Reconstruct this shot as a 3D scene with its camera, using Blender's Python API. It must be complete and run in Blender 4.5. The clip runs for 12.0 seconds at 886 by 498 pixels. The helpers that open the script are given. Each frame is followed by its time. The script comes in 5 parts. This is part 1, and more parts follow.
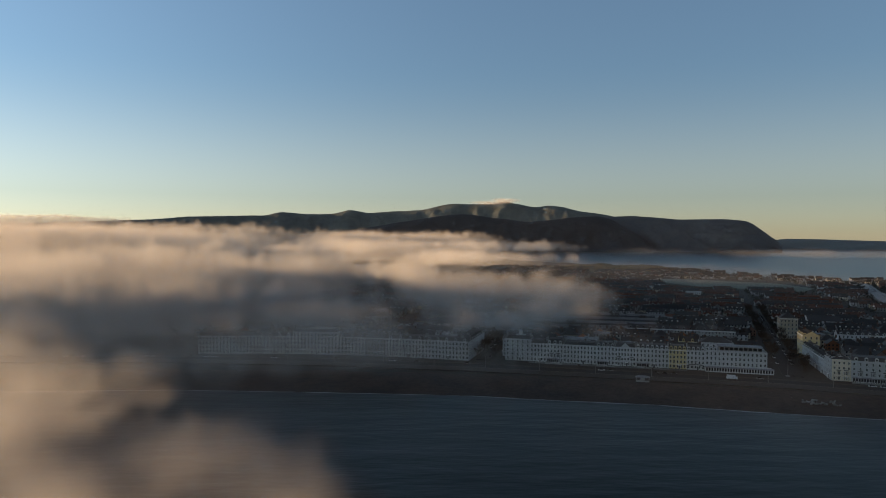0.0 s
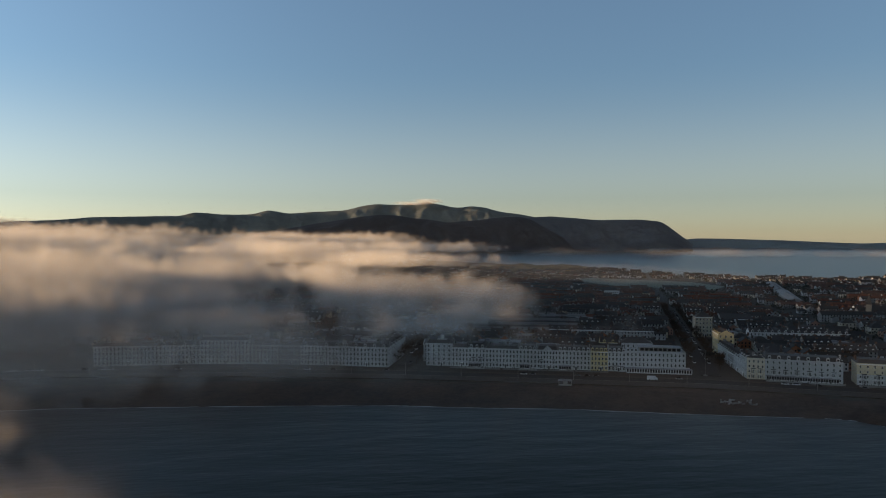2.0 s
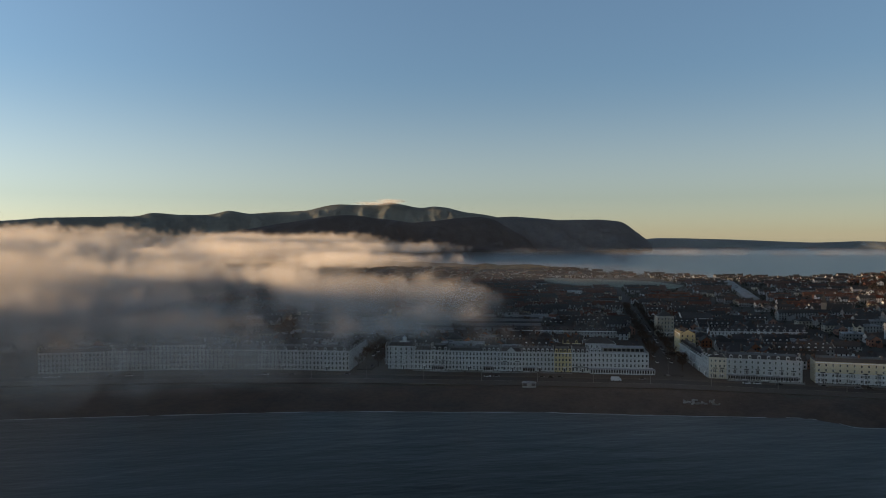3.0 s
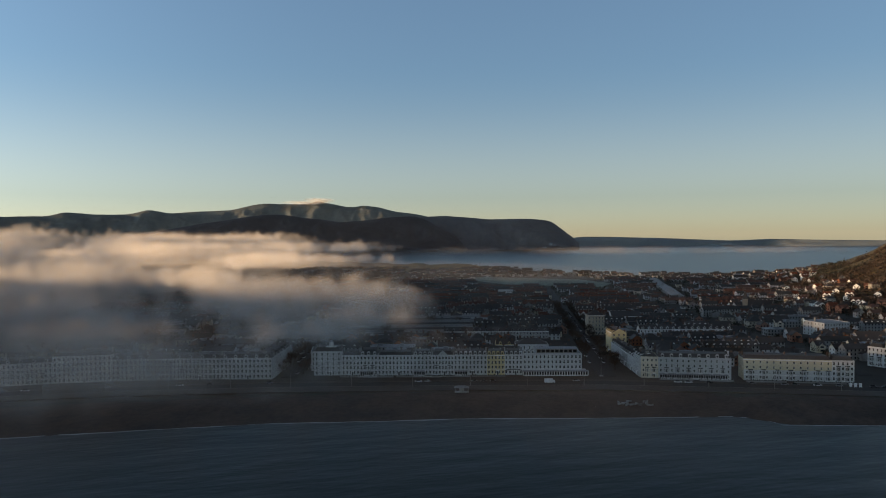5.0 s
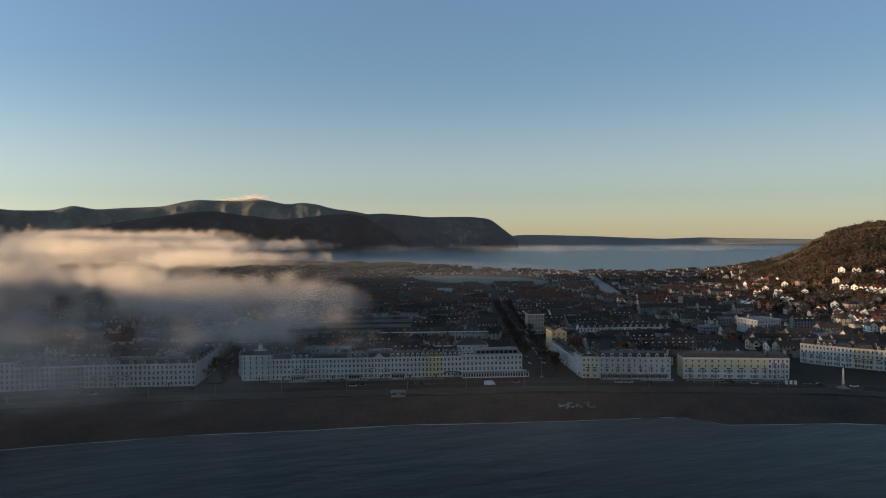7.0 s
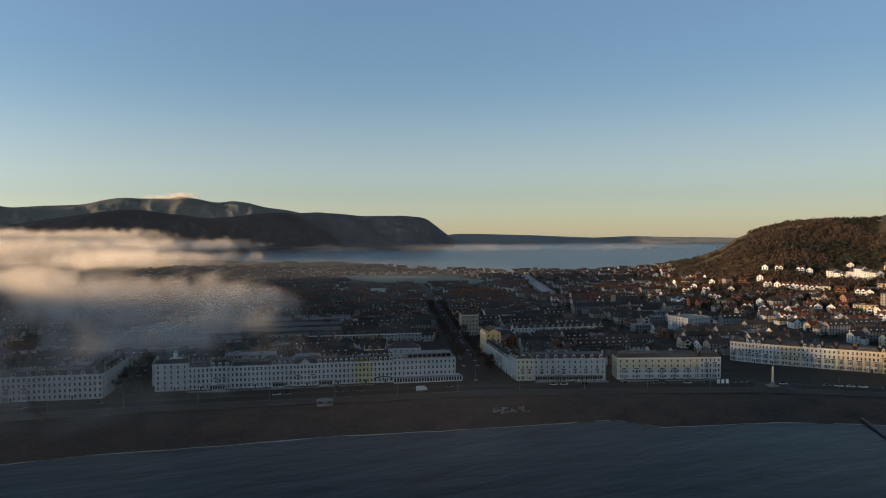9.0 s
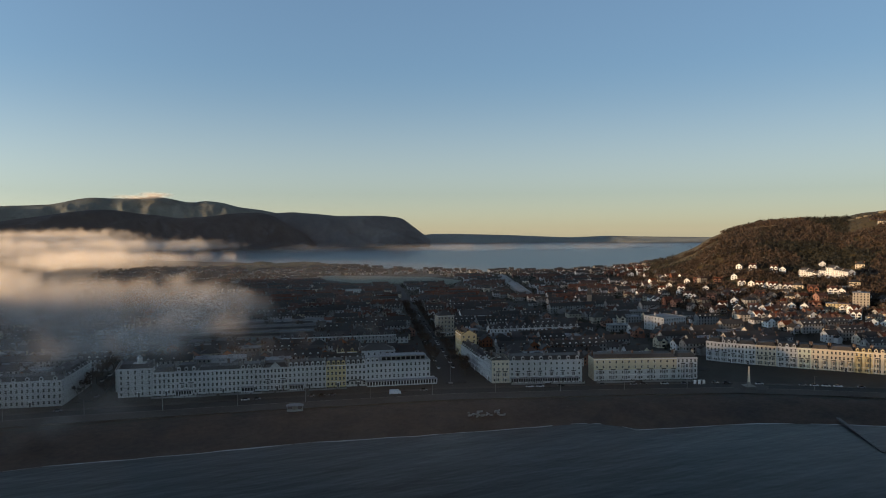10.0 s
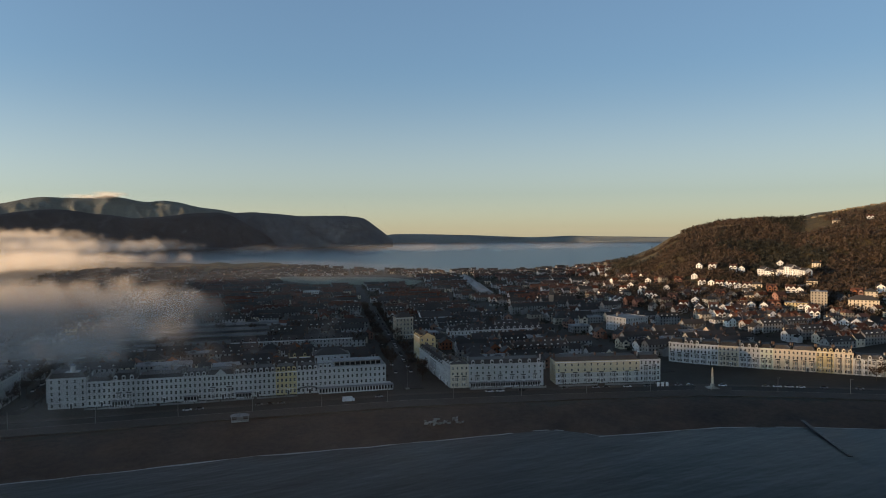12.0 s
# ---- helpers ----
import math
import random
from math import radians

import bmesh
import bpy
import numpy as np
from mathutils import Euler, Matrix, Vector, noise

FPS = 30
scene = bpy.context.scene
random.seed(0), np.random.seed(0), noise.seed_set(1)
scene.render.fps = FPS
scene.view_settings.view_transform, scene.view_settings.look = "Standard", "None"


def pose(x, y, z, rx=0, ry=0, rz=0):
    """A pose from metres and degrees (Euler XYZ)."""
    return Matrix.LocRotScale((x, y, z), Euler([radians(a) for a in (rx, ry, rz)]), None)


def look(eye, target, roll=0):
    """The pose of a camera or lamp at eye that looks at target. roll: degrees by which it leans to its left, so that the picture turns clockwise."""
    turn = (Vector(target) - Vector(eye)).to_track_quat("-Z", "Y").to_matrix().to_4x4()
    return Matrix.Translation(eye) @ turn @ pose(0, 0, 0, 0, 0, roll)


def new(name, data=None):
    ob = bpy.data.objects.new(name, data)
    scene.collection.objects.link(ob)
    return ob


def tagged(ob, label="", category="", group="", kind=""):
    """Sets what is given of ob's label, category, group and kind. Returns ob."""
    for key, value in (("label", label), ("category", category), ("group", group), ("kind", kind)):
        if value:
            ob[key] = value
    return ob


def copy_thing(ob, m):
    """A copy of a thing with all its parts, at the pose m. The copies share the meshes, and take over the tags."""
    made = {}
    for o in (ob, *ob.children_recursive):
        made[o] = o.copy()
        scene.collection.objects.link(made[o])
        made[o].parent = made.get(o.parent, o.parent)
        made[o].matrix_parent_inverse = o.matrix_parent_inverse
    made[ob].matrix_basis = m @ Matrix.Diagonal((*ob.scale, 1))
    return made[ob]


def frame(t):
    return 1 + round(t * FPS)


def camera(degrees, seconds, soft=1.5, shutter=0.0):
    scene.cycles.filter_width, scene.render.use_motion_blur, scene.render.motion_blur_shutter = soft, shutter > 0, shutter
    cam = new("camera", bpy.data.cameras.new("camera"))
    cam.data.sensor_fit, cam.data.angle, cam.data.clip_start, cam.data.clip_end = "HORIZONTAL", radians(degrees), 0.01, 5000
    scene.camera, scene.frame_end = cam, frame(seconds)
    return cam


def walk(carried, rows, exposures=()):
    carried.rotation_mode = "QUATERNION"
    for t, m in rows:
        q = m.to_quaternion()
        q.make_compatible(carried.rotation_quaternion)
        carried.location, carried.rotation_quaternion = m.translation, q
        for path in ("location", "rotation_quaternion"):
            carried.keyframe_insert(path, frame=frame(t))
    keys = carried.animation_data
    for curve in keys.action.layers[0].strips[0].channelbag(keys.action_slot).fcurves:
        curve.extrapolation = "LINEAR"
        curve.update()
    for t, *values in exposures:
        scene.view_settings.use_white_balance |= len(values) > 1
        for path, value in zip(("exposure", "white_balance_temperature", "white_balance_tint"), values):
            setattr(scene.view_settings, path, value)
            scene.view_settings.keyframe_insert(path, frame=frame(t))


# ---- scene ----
cam = camera(65.5, 12.0, soft=1.0)
# seconds, x, y, z, yaw, pitch, lean: a drone that glides in over the bay and turns to its right
PATH = [
    (0.0, 0.0, 0.0, 100.0, 0.0, -1.137, 0.209),
    (0.5, 0.827, 4.849, 100.313, -1.735, -1.114, 0.121),
    (1.0, 1.624, 9.519, 100.451, -3.318, -1.117, 0.141),
    (1.5, 2.849, 14.204, 100.52, -4.449, -1.098, 0.054),
    (2.0, 3.798, 19.2, 100.612, -6.385, -1.078, 0.031),
    (2.5, 4.723, 23.942, 100.793, -7.865, -1.081, -0.049),
    (3.0, 5.906, 28.248, 100.788, -9.424, -1.064, -0.104),
    (5.0, 10.41, 46.645, 100.797, -15.192, -1.132, -0.346),
    (5.5, 11.959, 50.905, 100.822, -15.923, -1.171, -0.33),
    (6.0, 13.217, 55.202, 100.695, -16.932, -1.254, -0.206),
    (6.5, 15.696, 59.971, 100.469, -18.561, -1.284, -0.23),
    (7.0, 17.62, 63.844, 100.368, -20.175, -1.328, -0.196),
    (9.0, 27.537, 79.752, 100.33, -25.497, -1.427, -0.243),
    (9.5, 30.231, 83.752, 100.096, -26.519, -1.416, -0.294),
    (10.0, 33.055, 86.981, 100.165, -27.416, -1.439, -0.328),
    (10.5, 35.983, 90.557, 100.077, -28.21, -1.453, -0.334),
    (11.0, 38.904, 93.87, 99.772, -29.153, -1.434, -0.37),
    (11.5, 41.963, 97.295, 99.476, -29.934, -1.433, -0.367),
    (12.0, 45.243, 100.872, 99.329, -30.45, -1.44, -0.378),
]
walk(cam, [(t, pose(x, y, z, 90 + pitch, 0, yaw) @ pose(0, 0, 0, 0, 0, lean)) for t, x, y, z, yaw, pitch, lean in PATH],
     exposures=[(0.0, -0.16, 7650, 10.5), (5.0, 0.04, 7650, 10.5), (12.0, 0.16, 7600, 10.5)])

# ---- light: a low winter sun from the east, a clear sky ----
SUN_AZ, SUN_EL = -87.0, 3.2
world = bpy.data.worlds.new("world")
scene.world = world
world.use_nodes = True
wt = world.node_tree
sky = wt.nodes.new("ShaderNodeTexSky")
sky.sky_type = 'NISHITA'
sky.sun_disc = False
sky.sun_elevation = radians(SUN_EL)
sky.sun_rotation = radians(SUN_AZ)
sky.altitude = 3000
sky.air_density, sky.dust_density, sky.ozone_density = 1.0, 0.9, 2.4
wt.nodes["Background"].inputs["Strength"].default_value = 0.35
pale = wt.nodes.new("ShaderNodeHueSaturation")
wt.links.new(sky.outputs[0], pale.inputs["Color"])
# paler low down in the haze, and dimmer the farther from the sun
way = wt.nodes.new("ShaderNodeTexCoord")
axes = wt.nodes.new("ShaderNodeSeparateXYZ")
wt.links.new(way.outputs["Generated"], axes.inputs[0])
depth = wt.nodes.new("ShaderNodeMapRange")
depth.interpolation_type = 'SMOOTHSTEP'
for k, v in (("From Min", 0.0), ("From Max", 0.24), ("To Min", 0.50), ("To Max", 0.92)):
    depth.inputs[k].default_value = v
wt.links.new(axes.outputs["Z"], depth.inputs["Value"])
# overhead, out of view, also paled, to take blue out of the shade
high = wt.nodes.new("ShaderNodeMapRange")
for k, v in (("From Min", 0.36), ("From Max", 0.85), ("To Min", 1.0), ("To Max", 0.55)):
    high.inputs[k].default_value = v
wt.links.new(axes.outputs["Z"], high.inputs["Value"])
thin = wt.nodes.new("ShaderNodeMath")
thin.operation = 'MULTIPLY'
wt.links.new(depth.outputs[0], thin.inputs[0])
wt.links.new(high.outputs[0], thin.inputs[1])
wt.links.new(thin.outputs[0], pale.inputs["Saturation"])
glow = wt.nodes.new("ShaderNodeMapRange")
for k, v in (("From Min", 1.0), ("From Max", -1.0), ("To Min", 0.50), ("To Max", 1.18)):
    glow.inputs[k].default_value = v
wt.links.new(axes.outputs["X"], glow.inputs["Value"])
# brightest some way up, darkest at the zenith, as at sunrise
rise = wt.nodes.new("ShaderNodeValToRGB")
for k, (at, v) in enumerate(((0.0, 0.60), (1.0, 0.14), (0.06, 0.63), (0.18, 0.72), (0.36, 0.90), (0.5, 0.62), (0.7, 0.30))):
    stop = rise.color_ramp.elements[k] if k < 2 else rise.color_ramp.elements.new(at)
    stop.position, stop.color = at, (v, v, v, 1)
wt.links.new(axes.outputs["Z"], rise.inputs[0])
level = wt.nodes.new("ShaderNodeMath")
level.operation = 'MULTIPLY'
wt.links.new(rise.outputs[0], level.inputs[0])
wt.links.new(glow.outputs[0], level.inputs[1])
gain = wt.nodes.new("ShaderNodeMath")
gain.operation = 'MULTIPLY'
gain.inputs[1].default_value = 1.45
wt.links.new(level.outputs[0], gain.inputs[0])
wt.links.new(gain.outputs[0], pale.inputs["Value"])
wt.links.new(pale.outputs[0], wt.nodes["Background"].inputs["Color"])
sun_data = bpy.data.lights.new("sun", 'SUN')
sun_data.energy, sun_data.angle, sun_data.color = 4.6, radians(0.55), (1.0, 0.715, 0.45)
sun = new("sun", sun_data)
TO_SUN = Vector((math.sin(radians(SUN_AZ)) * math.cos(radians(SUN_EL)), math.cos(radians(SUN_AZ)) * math.cos(radians(SUN_EL)), math.sin(radians(SUN_EL))))
sun.matrix_world = look(TO_SUN * 900, (0, 0, 0))
# the fog is many thin veils one behind another
scene.cycles.transparent_max_bounces = 200


# ---- materials ----
class Nodes:
    """A short way to write node trees."""

    def __init__(self, name):
        self.mat = bpy.data.materials.new(name)
        self.mat.use_nodes = True
        self.tree = self.mat.node_tree
        self.shader = self.tree.nodes["Principled BSDF"]
        self.out = self.tree.nodes["Material Output"]

    def add(self, kind, **inputs):
        n = self.tree.nodes.new(kind)
        for k, v in inputs.items():
            self.put(n.inputs[k.replace("_", " ")], v)
        return n

    def put(self, socket, v):
        if isinstance(v, bpy.types.NodeSocket):
            self.tree.links.new(v, socket)
        else:
            socket.default_value = v

    def math(self, op, a, b=0.0, c=0.0):
        n = self.tree.nodes.new("ShaderNodeMath")
        n.operation = op
        for s, v in zip(n.inputs, (a, b, c)):
            self.put(s, v)
        return n.outputs[0]

    def vec(self, op, a, b=(0, 0, 0)):
        n = self.tree.nodes.new("ShaderNodeVectorMath")
        n.operation = op
        self.put(n.inputs[0], a)
        self.put(n.inputs[1], b)
        return n.outputs["Value"] if op == 'LENGTH' else n.outputs[0]

    def place(self):
        return self.add("ShaderNodeNewGeometry").outputs["Position"]

    def noise(self, where, scale, detail=4.0, rough=0.55):
        n = self.add("ShaderNodeTexNoise", Vector=where, Scale=scale, Detail=detail, Roughness=rough)
        return n.outputs["Fac"]

    def ramp(self, v, lo, hi, a=0.0, b=1.0, smooth=True):
        n = self.tree.nodes.new("ShaderNodeMapRange")
        n.interpolation_type = 'SMOOTHSTEP' if smooth else 'LINEAR'
        for s, x in zip(n.inputs, (v, lo, hi, a, b)):
            self.put(s, x)
        return n.outputs[0]

    def mix(self, f, a, b):
        n = self.tree.nodes.new("ShaderNodeMix")
        n.data_type = 'RGBA'
        self.put(n.inputs[0], f)
        for s, c in ((n.inputs[6], a), (n.inputs[7], b)):
            self.put(s, (*c, 1.0) if isinstance(c, tuple) else c)
        return n.outputs[2]


def surface(name, colour, other=None, rough=0.85, coarse=0.05, fine=0.8, relief=0.3, depth=0.05, vary=0.0, metal=0.0, gloss=0.5):
    """A weathered surface: two colours in large stains and fine grain, with relief; vary: how far one piece differs from the next."""
    n = Nodes(name)
    other = other or tuple(c * 0.68 for c in colour)
    p = n.place()
    big = n.ramp(n.noise(p, coarse, 5), 0.35, 0.68)
    small = n.noise(p, fine, 6, 0.65)
    f = n.math('ADD', n.math('MULTIPLY', big, 0.6), n.math('MULTIPLY', n.ramp(small, 0.3, 0.75), 0.4))
    c = n.mix(f, colour, other)
    if vary:
        r = n.add("ShaderNodeObjectInfo").outputs["Random"]
        h = n.add("ShaderNodeHueSaturation", Color=c, Value=n.ramp(r, 0, 1, 1 - vary, 1 + vary, False),
                  Saturation=n.ramp(n.math('FRACT', n.math('MULTIPLY', r, 7.3)), 0, 1, 1 - vary, 1 + vary, False))
        c = h.outputs[0]
    n.put(n.shader.inputs["Base Color"], c)
    n.put(n.shader.inputs["Roughness"], n.ramp(small, 0.2, 0.8, max(rough - 0.12, 0.02), min(rough + 0.1, 1), False))
    n.put(n.shader.inputs["Metallic"], metal)
    n.put(n.shader.inputs["Specular IOR Level"], gloss)
    b = n.add("ShaderNodeBump", Strength=relief, Distance=depth, Height=small)
    n.put(n.shader.inputs["Normal"], b.outputs[0])
    return n.mat


WHITE = surface("white_render", (0.48, 0.48, 0.475), (0.35, 0.35, 0.345), vary=0.1)
TOWNWALL = surface("weathered_pale_render", (0.42, 0.41, 0.40), (0.27, 0.265, 0.26), vary=0.45)
# sunlit counterpart of WHITE: the sun on hillside walls is put into the colour
BRIGHT = surface("fresh_white_paint", (0.80, 0.79, 0.75), (0.66, 0.64, 0.60), vary=0.08)
CREAM = surface("cream_render", (0.58, 0.50, 0.38), (0.44, 0.38, 0.30), vary=0.1)
YELLOW = surface("yellow_render", (0.53, 0.46, 0.33), (0.42, 0.37, 0.27))
OCHRE = surface("ochre_render", (0.52, 0.42, 0.23), (0.42, 0.34, 0.20))
GREEN = surface("pale_green_render", (0.54, 0.55, 0.43), (0.45, 0.46, 0.36))
GREY = surface("grey_render", (0.25, 0.245, 0.24), (0.17, 0.17, 0.165), vary=0.3)
STONE = surface("buff_stone", (0.34, 0.29, 0.22), (0.22, 0.19, 0.15), vary=0.25)
SOOTY = surface("sooty_chimney_brick", (0.12, 0.075, 0.055), (0.07, 0.05, 0.04), fine=2.0, vary=0.3)
BRICK = surface("red_brick", (0.29, 0.13, 0.08), (0.18, 0.08, 0.055), fine=2.0, vary=0.25)
SLATE = surface("slate_roof", (0.036, 0.034, 0.035), (0.060, 0.056, 0.056), rough=0.7, fine=1.5, vary=0.35)
TILE = surface("red_tile_roof", (0.125, 0.046, 0.028), (0.065, 0.032, 0.024), fine=1.5, vary=0.3)
LEAD = surface("pale_flat_roof", (0.21, 0.215, 0.23), (0.12, 0.125, 0.135), rough=0.6, vary=0.2)
FRAME = surface("white_woodwork", (0.74, 0.74, 0.72), vary=0.05)
IRON = surface("dark_painted_iron", (0.03, 0.03, 0.033), rough=0.5)
ASPHALT = surface("asphalt", (0.027, 0.024, 0.022), (0.019, 0.017, 0.016), coarse=0.03)
PAVING = surface("paving", (0.062, 0.052, 0.045), (0.04, 0.034, 0.030))
CONCRETE = surface("concrete", (0.24, 0.23, 0.21), (0.16, 0.155, 0.145))
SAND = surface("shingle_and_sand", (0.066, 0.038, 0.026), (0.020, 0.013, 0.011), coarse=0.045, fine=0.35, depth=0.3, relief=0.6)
TOWN = surface("gardens_and_yards", (0.022, 0.020, 0.014), (0.042, 0.036, 0.029), coarse=0.03, fine=0.25)
TURF = surface("rough_turf", (0.15, 0.105, 0.040), (0.050, 0.042, 0.020), coarse=0.03, fine=0.16, depth=1.6, relief=0.9)
FIELD = surface("frosted_grass", (0.16, 0.19, 0.15), (0.12, 0.15, 0.11), coarse=0.02)
ROCK = surface("limestone", (0.22, 0.18, 0.12), (0.11, 0.09, 0.06), coarse=0.06, fine=0.4, depth=0.8, relief=0.8)
BARK = surface("bark", (0.07, 0.055, 0.04))
TWIGS = surface("winter_twigs", (0.062, 0.034, 0.019), (0.026, 0.018, 0.010), coarse=0.016, fine=0.25, vary=0.2, relief=0.9, depth=0.8)
EVERGREEN = surface("evergreen_leaves", (0.024, 0.022, 0.013), (0.013, 0.013, 0.009), coarse=0.05, fine=0.5, vary=0.25)
RUBBER = surface("rubber", (0.02, 0.02, 0.02))
CARPAINT = surface("car_paint", (0.12, 0.125, 0.135), (0.10, 0.10, 0.11), rough=0.3, vary=0.9, relief=0.0)
VANPAINT = surface("white_van_paint", (0.55, 0.56, 0.58), (0.46, 0.47, 0.48), rough=0.35, relief=0.0)
# the haze of distance is put into these colours, and shade into NEAR_RIDGE
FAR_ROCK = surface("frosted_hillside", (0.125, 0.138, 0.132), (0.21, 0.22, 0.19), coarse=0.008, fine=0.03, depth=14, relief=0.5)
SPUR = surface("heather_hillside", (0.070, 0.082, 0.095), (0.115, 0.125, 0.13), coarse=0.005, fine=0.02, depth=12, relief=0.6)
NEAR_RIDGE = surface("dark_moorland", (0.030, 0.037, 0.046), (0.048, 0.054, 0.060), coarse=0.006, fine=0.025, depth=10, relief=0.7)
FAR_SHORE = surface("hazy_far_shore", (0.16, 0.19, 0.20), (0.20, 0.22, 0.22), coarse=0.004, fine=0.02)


def glass_pane():
    n = Nodes("window_glass")
    p = n.place()
    n.put(n.shader.inputs["Base Color"], n.mix(n.noise(p, 0.6), (0.010, 0.011, 0.012), (0.03, 0.029, 0.028)))
    n.put(n.shader.inputs["Roughness"], 0.12)
    n.put(n.shader.inputs["Specular IOR Level"], 0.18)
    return n.mat


GLASS = glass_pane()


def sea_water():
    n = Nodes("sea_water")
    p = n.place()
    long = n.vec('MULTIPLY', p, (0.35, 1.0, 1.0))
    swell = n.noise(long, 0.06, 3)
    chop = n.noise(long, 0.45, 5, 0.6)
    patch = n.ramp(n.noise(n.vec('MULTIPLY', p, (0.25, 1.0, 1.0)), 0.012, 3), 0.35, 0.65)
    n.put(n.shader.inputs["Base Color"], n.mix(patch, (0.006, 0.007, 0.008), (0.010, 0.011, 0.012)))
    n.put(n.shader.inputs["Roughness"], 0.3)
    n.put(n.shader.inputs["Specular IOR Level"], n.ramp(n.vec('LENGTH', p), 500, 1900, 0.07, 0.45))
    h = n.math('ADD', n.math('MULTIPLY', swell, 1.2), n.math('MULTIPLY', chop, 0.12))
    calm = n.ramp(n.vec('LENGTH', p), 350, 1300, 0.6, 0.0)
    b = n.add("ShaderNodeBump", Strength=calm, Distance=1.0, Height=h)
    n.put(n.shader.inputs["Normal"], b.outputs[0])
    return n.mat


SEA = sea_water()
FOAM = surface("surf_foam", (0.42, 0.42, 0.42), (0.22, 0.22, 0.22), fine=1.2)


# ---- mesh tools ----
class Shape:
    """Collects faces for one mesh."""

    def __init__(self):
        self.v, self.f, self.m = [], [], []

    def face(self, pts, mi=0):
        i = len(self.v)
        self.v.extend(pts)
        self.f.append(tuple(range(i, i + len(pts))))
        self.m.append(mi)

    def solid(self, low, high, mi=0, cap=True):
        """Two loops of points, one over the other, joined by sides."""
        k = len(low)
        i = len(self.v)
        self.v.extend(low)
        self.v.extend(high)
        for a in range(k):
            b = (a + 1) % k
            self.f.append((i + a, i + b, i + k + b, i + k + a))
            self.m.append(mi)
        if cap:
            self.f.append(tuple(i + k + a for a in range(k)))
            self.f.append(tuple(i + k - 1 - a for a in range(k)))
            self.m.extend((mi, mi))

    def box(self, x0, x1, y0, y1, z0, z1, mi=0):
        p = [(x0, y0), (x1, y0), (x1, y1), (x0, y1)]
        self.solid([(x, y, z0) for x, y in p], [(x, y, z1) for x, y in p], mi)

    def tube(self, x, y, r0, r1, z0, z1, k=8, mi=0):
        ring = [(math.cos(2 * math.pi * a / k), math.sin(2 * math.pi * a / k)) for a in range(k)]
        self.solid([(x + c * r0, y + s * r0, z0) for c, s in ring], [(x + c * r1, y + s * r1, z1) for c, s in ring], mi)

    def limb(self, a, b, r0, r1, k=5, mi=0):
        a, b = Vector(a), Vector(b)
        q = (b - a).to_track_quat('Z', 'Y')
        ring = [q @ Vector((math.cos(2 * math.pi * i / k), math.sin(2 * math.pi * i / k), 0)) for i in range(k)]
        self.solid([tuple(a + r0 * c) for c in ring], [tuple(b + r1 * c) for c in ring], mi)

    def gable(self, x0, x1, y0, y1, z, rise, along='x', over=0.4, mi=0, thick=0.25, ends=None):
        """A pitched roof with two slopes of some thickness; ends: material of the gable walls under it."""
        if along == 'x':
            p = lambda u, w, h: (u, w, h)
            a0, a1, b0, b1 = x0, x1, y0, y1
        else:
            p = lambda u, w, h: (w, u, h)
            a0, a1, b0, b1 = y0, y1, x0, x1
        c = (b0 + b1) / 2
        g = over * rise / (c - b0)
        e0, e1 = a0 - over * 0.6, a1 + over * 0.6
        for s0, s1 in ((b0 - over, c), (b1 + over, c)):
            self.solid([p(e0, s0, z - g), p(e1, s0, z - g), p(e1, s1, z + rise), p(e0, s1, z + rise)],
                       [p(e0, s0, z - g + thick), p(e1, s0, z - g + thick), p(e1, s1, z + rise + thick), p(e0, s1, z + rise + thick)], mi)
        if ends is not None:
            for a in (a0, a1):
                self.face([p(a, b0, z), p(a, b1, z), p(a, c, z + rise)], ends)

    def hip(self, x0, x1, y0, y1, z, rise, run=None, over=0.4, mi=0):
        """A roof that slopes in from all four sides, to a ridge or to a flat top."""
        x0, x1, y0, y1 = x0 - over, x1 + over, y0 - over, y1 + over
        run = run if run is not None else min(x1 - x0, y1 - y0) / 2 - 0.05
        low = [(x0, y0), (x1, y0), (x1, y1), (x0, y1)]
        top = [(x0 + run, y0 + run), (x1 - run, y0 + run), (x1 - run, y1 - run), (x0 + run, y1 - run)]
        self.solid([(x, y, z) for x, y in low], [(x, y, z + rise) for x, y in top], mi)

    def wall(self, p0, p1, z0, z1, xs, zs, w, h, deep=0.25, mi=0):
        """An upright wall from p0 to p1 with openings w wide and h high, centred at xs along it with sills at zs."""
        p0, p1 = Vector((*p0, 0)), Vector((*p1, 0))
        d = (p1 - p0).normalized()
        inn = Vector((-d.y, d.x, 0)) * deep
        at = lambda s, z: tuple(p0 + d * s + Vector((0, 0, z)))
        back = lambda s, z: tuple(p0 + d * s + inn + Vector((0, 0, z)))
        us = [0.0]
        for x in xs:
            us += [x - w / 2, x + w / 2]
        us.append((p1 - p0).length)
        ws = [z0]
        for z in zs:
            ws += [z, z + h]
        ws.append(z1)
        for j in range(len(ws) - 1):
            if not j % 2:
                self.face([at(us[0], ws[j]), at(us[-1], ws[j]), at(us[-1], ws[j + 1]), at(us[0], ws[j + 1])], mi)
                continue
            for i in range(len(us) - 1):
                a, b, c, e = us[i], us[i + 1], ws[j], ws[j + 1]
                if not i % 2:
                    self.face([at(a, c), at(b, c), at(b, e), at(a, e)], mi)
                else:
                    self.face([at(a, c), back(a, c), back(a, e), at(a, e)], mi)
                    self.face([at(b, c), at(b, e), back(b, e), back(b, c)], mi)
                    self.face([at(a, c), at(b, c), back(b, c), back(a, c)], mi)
                    self.face([at(a, e), back(a, e), back(b, e), at(b, e)], mi)

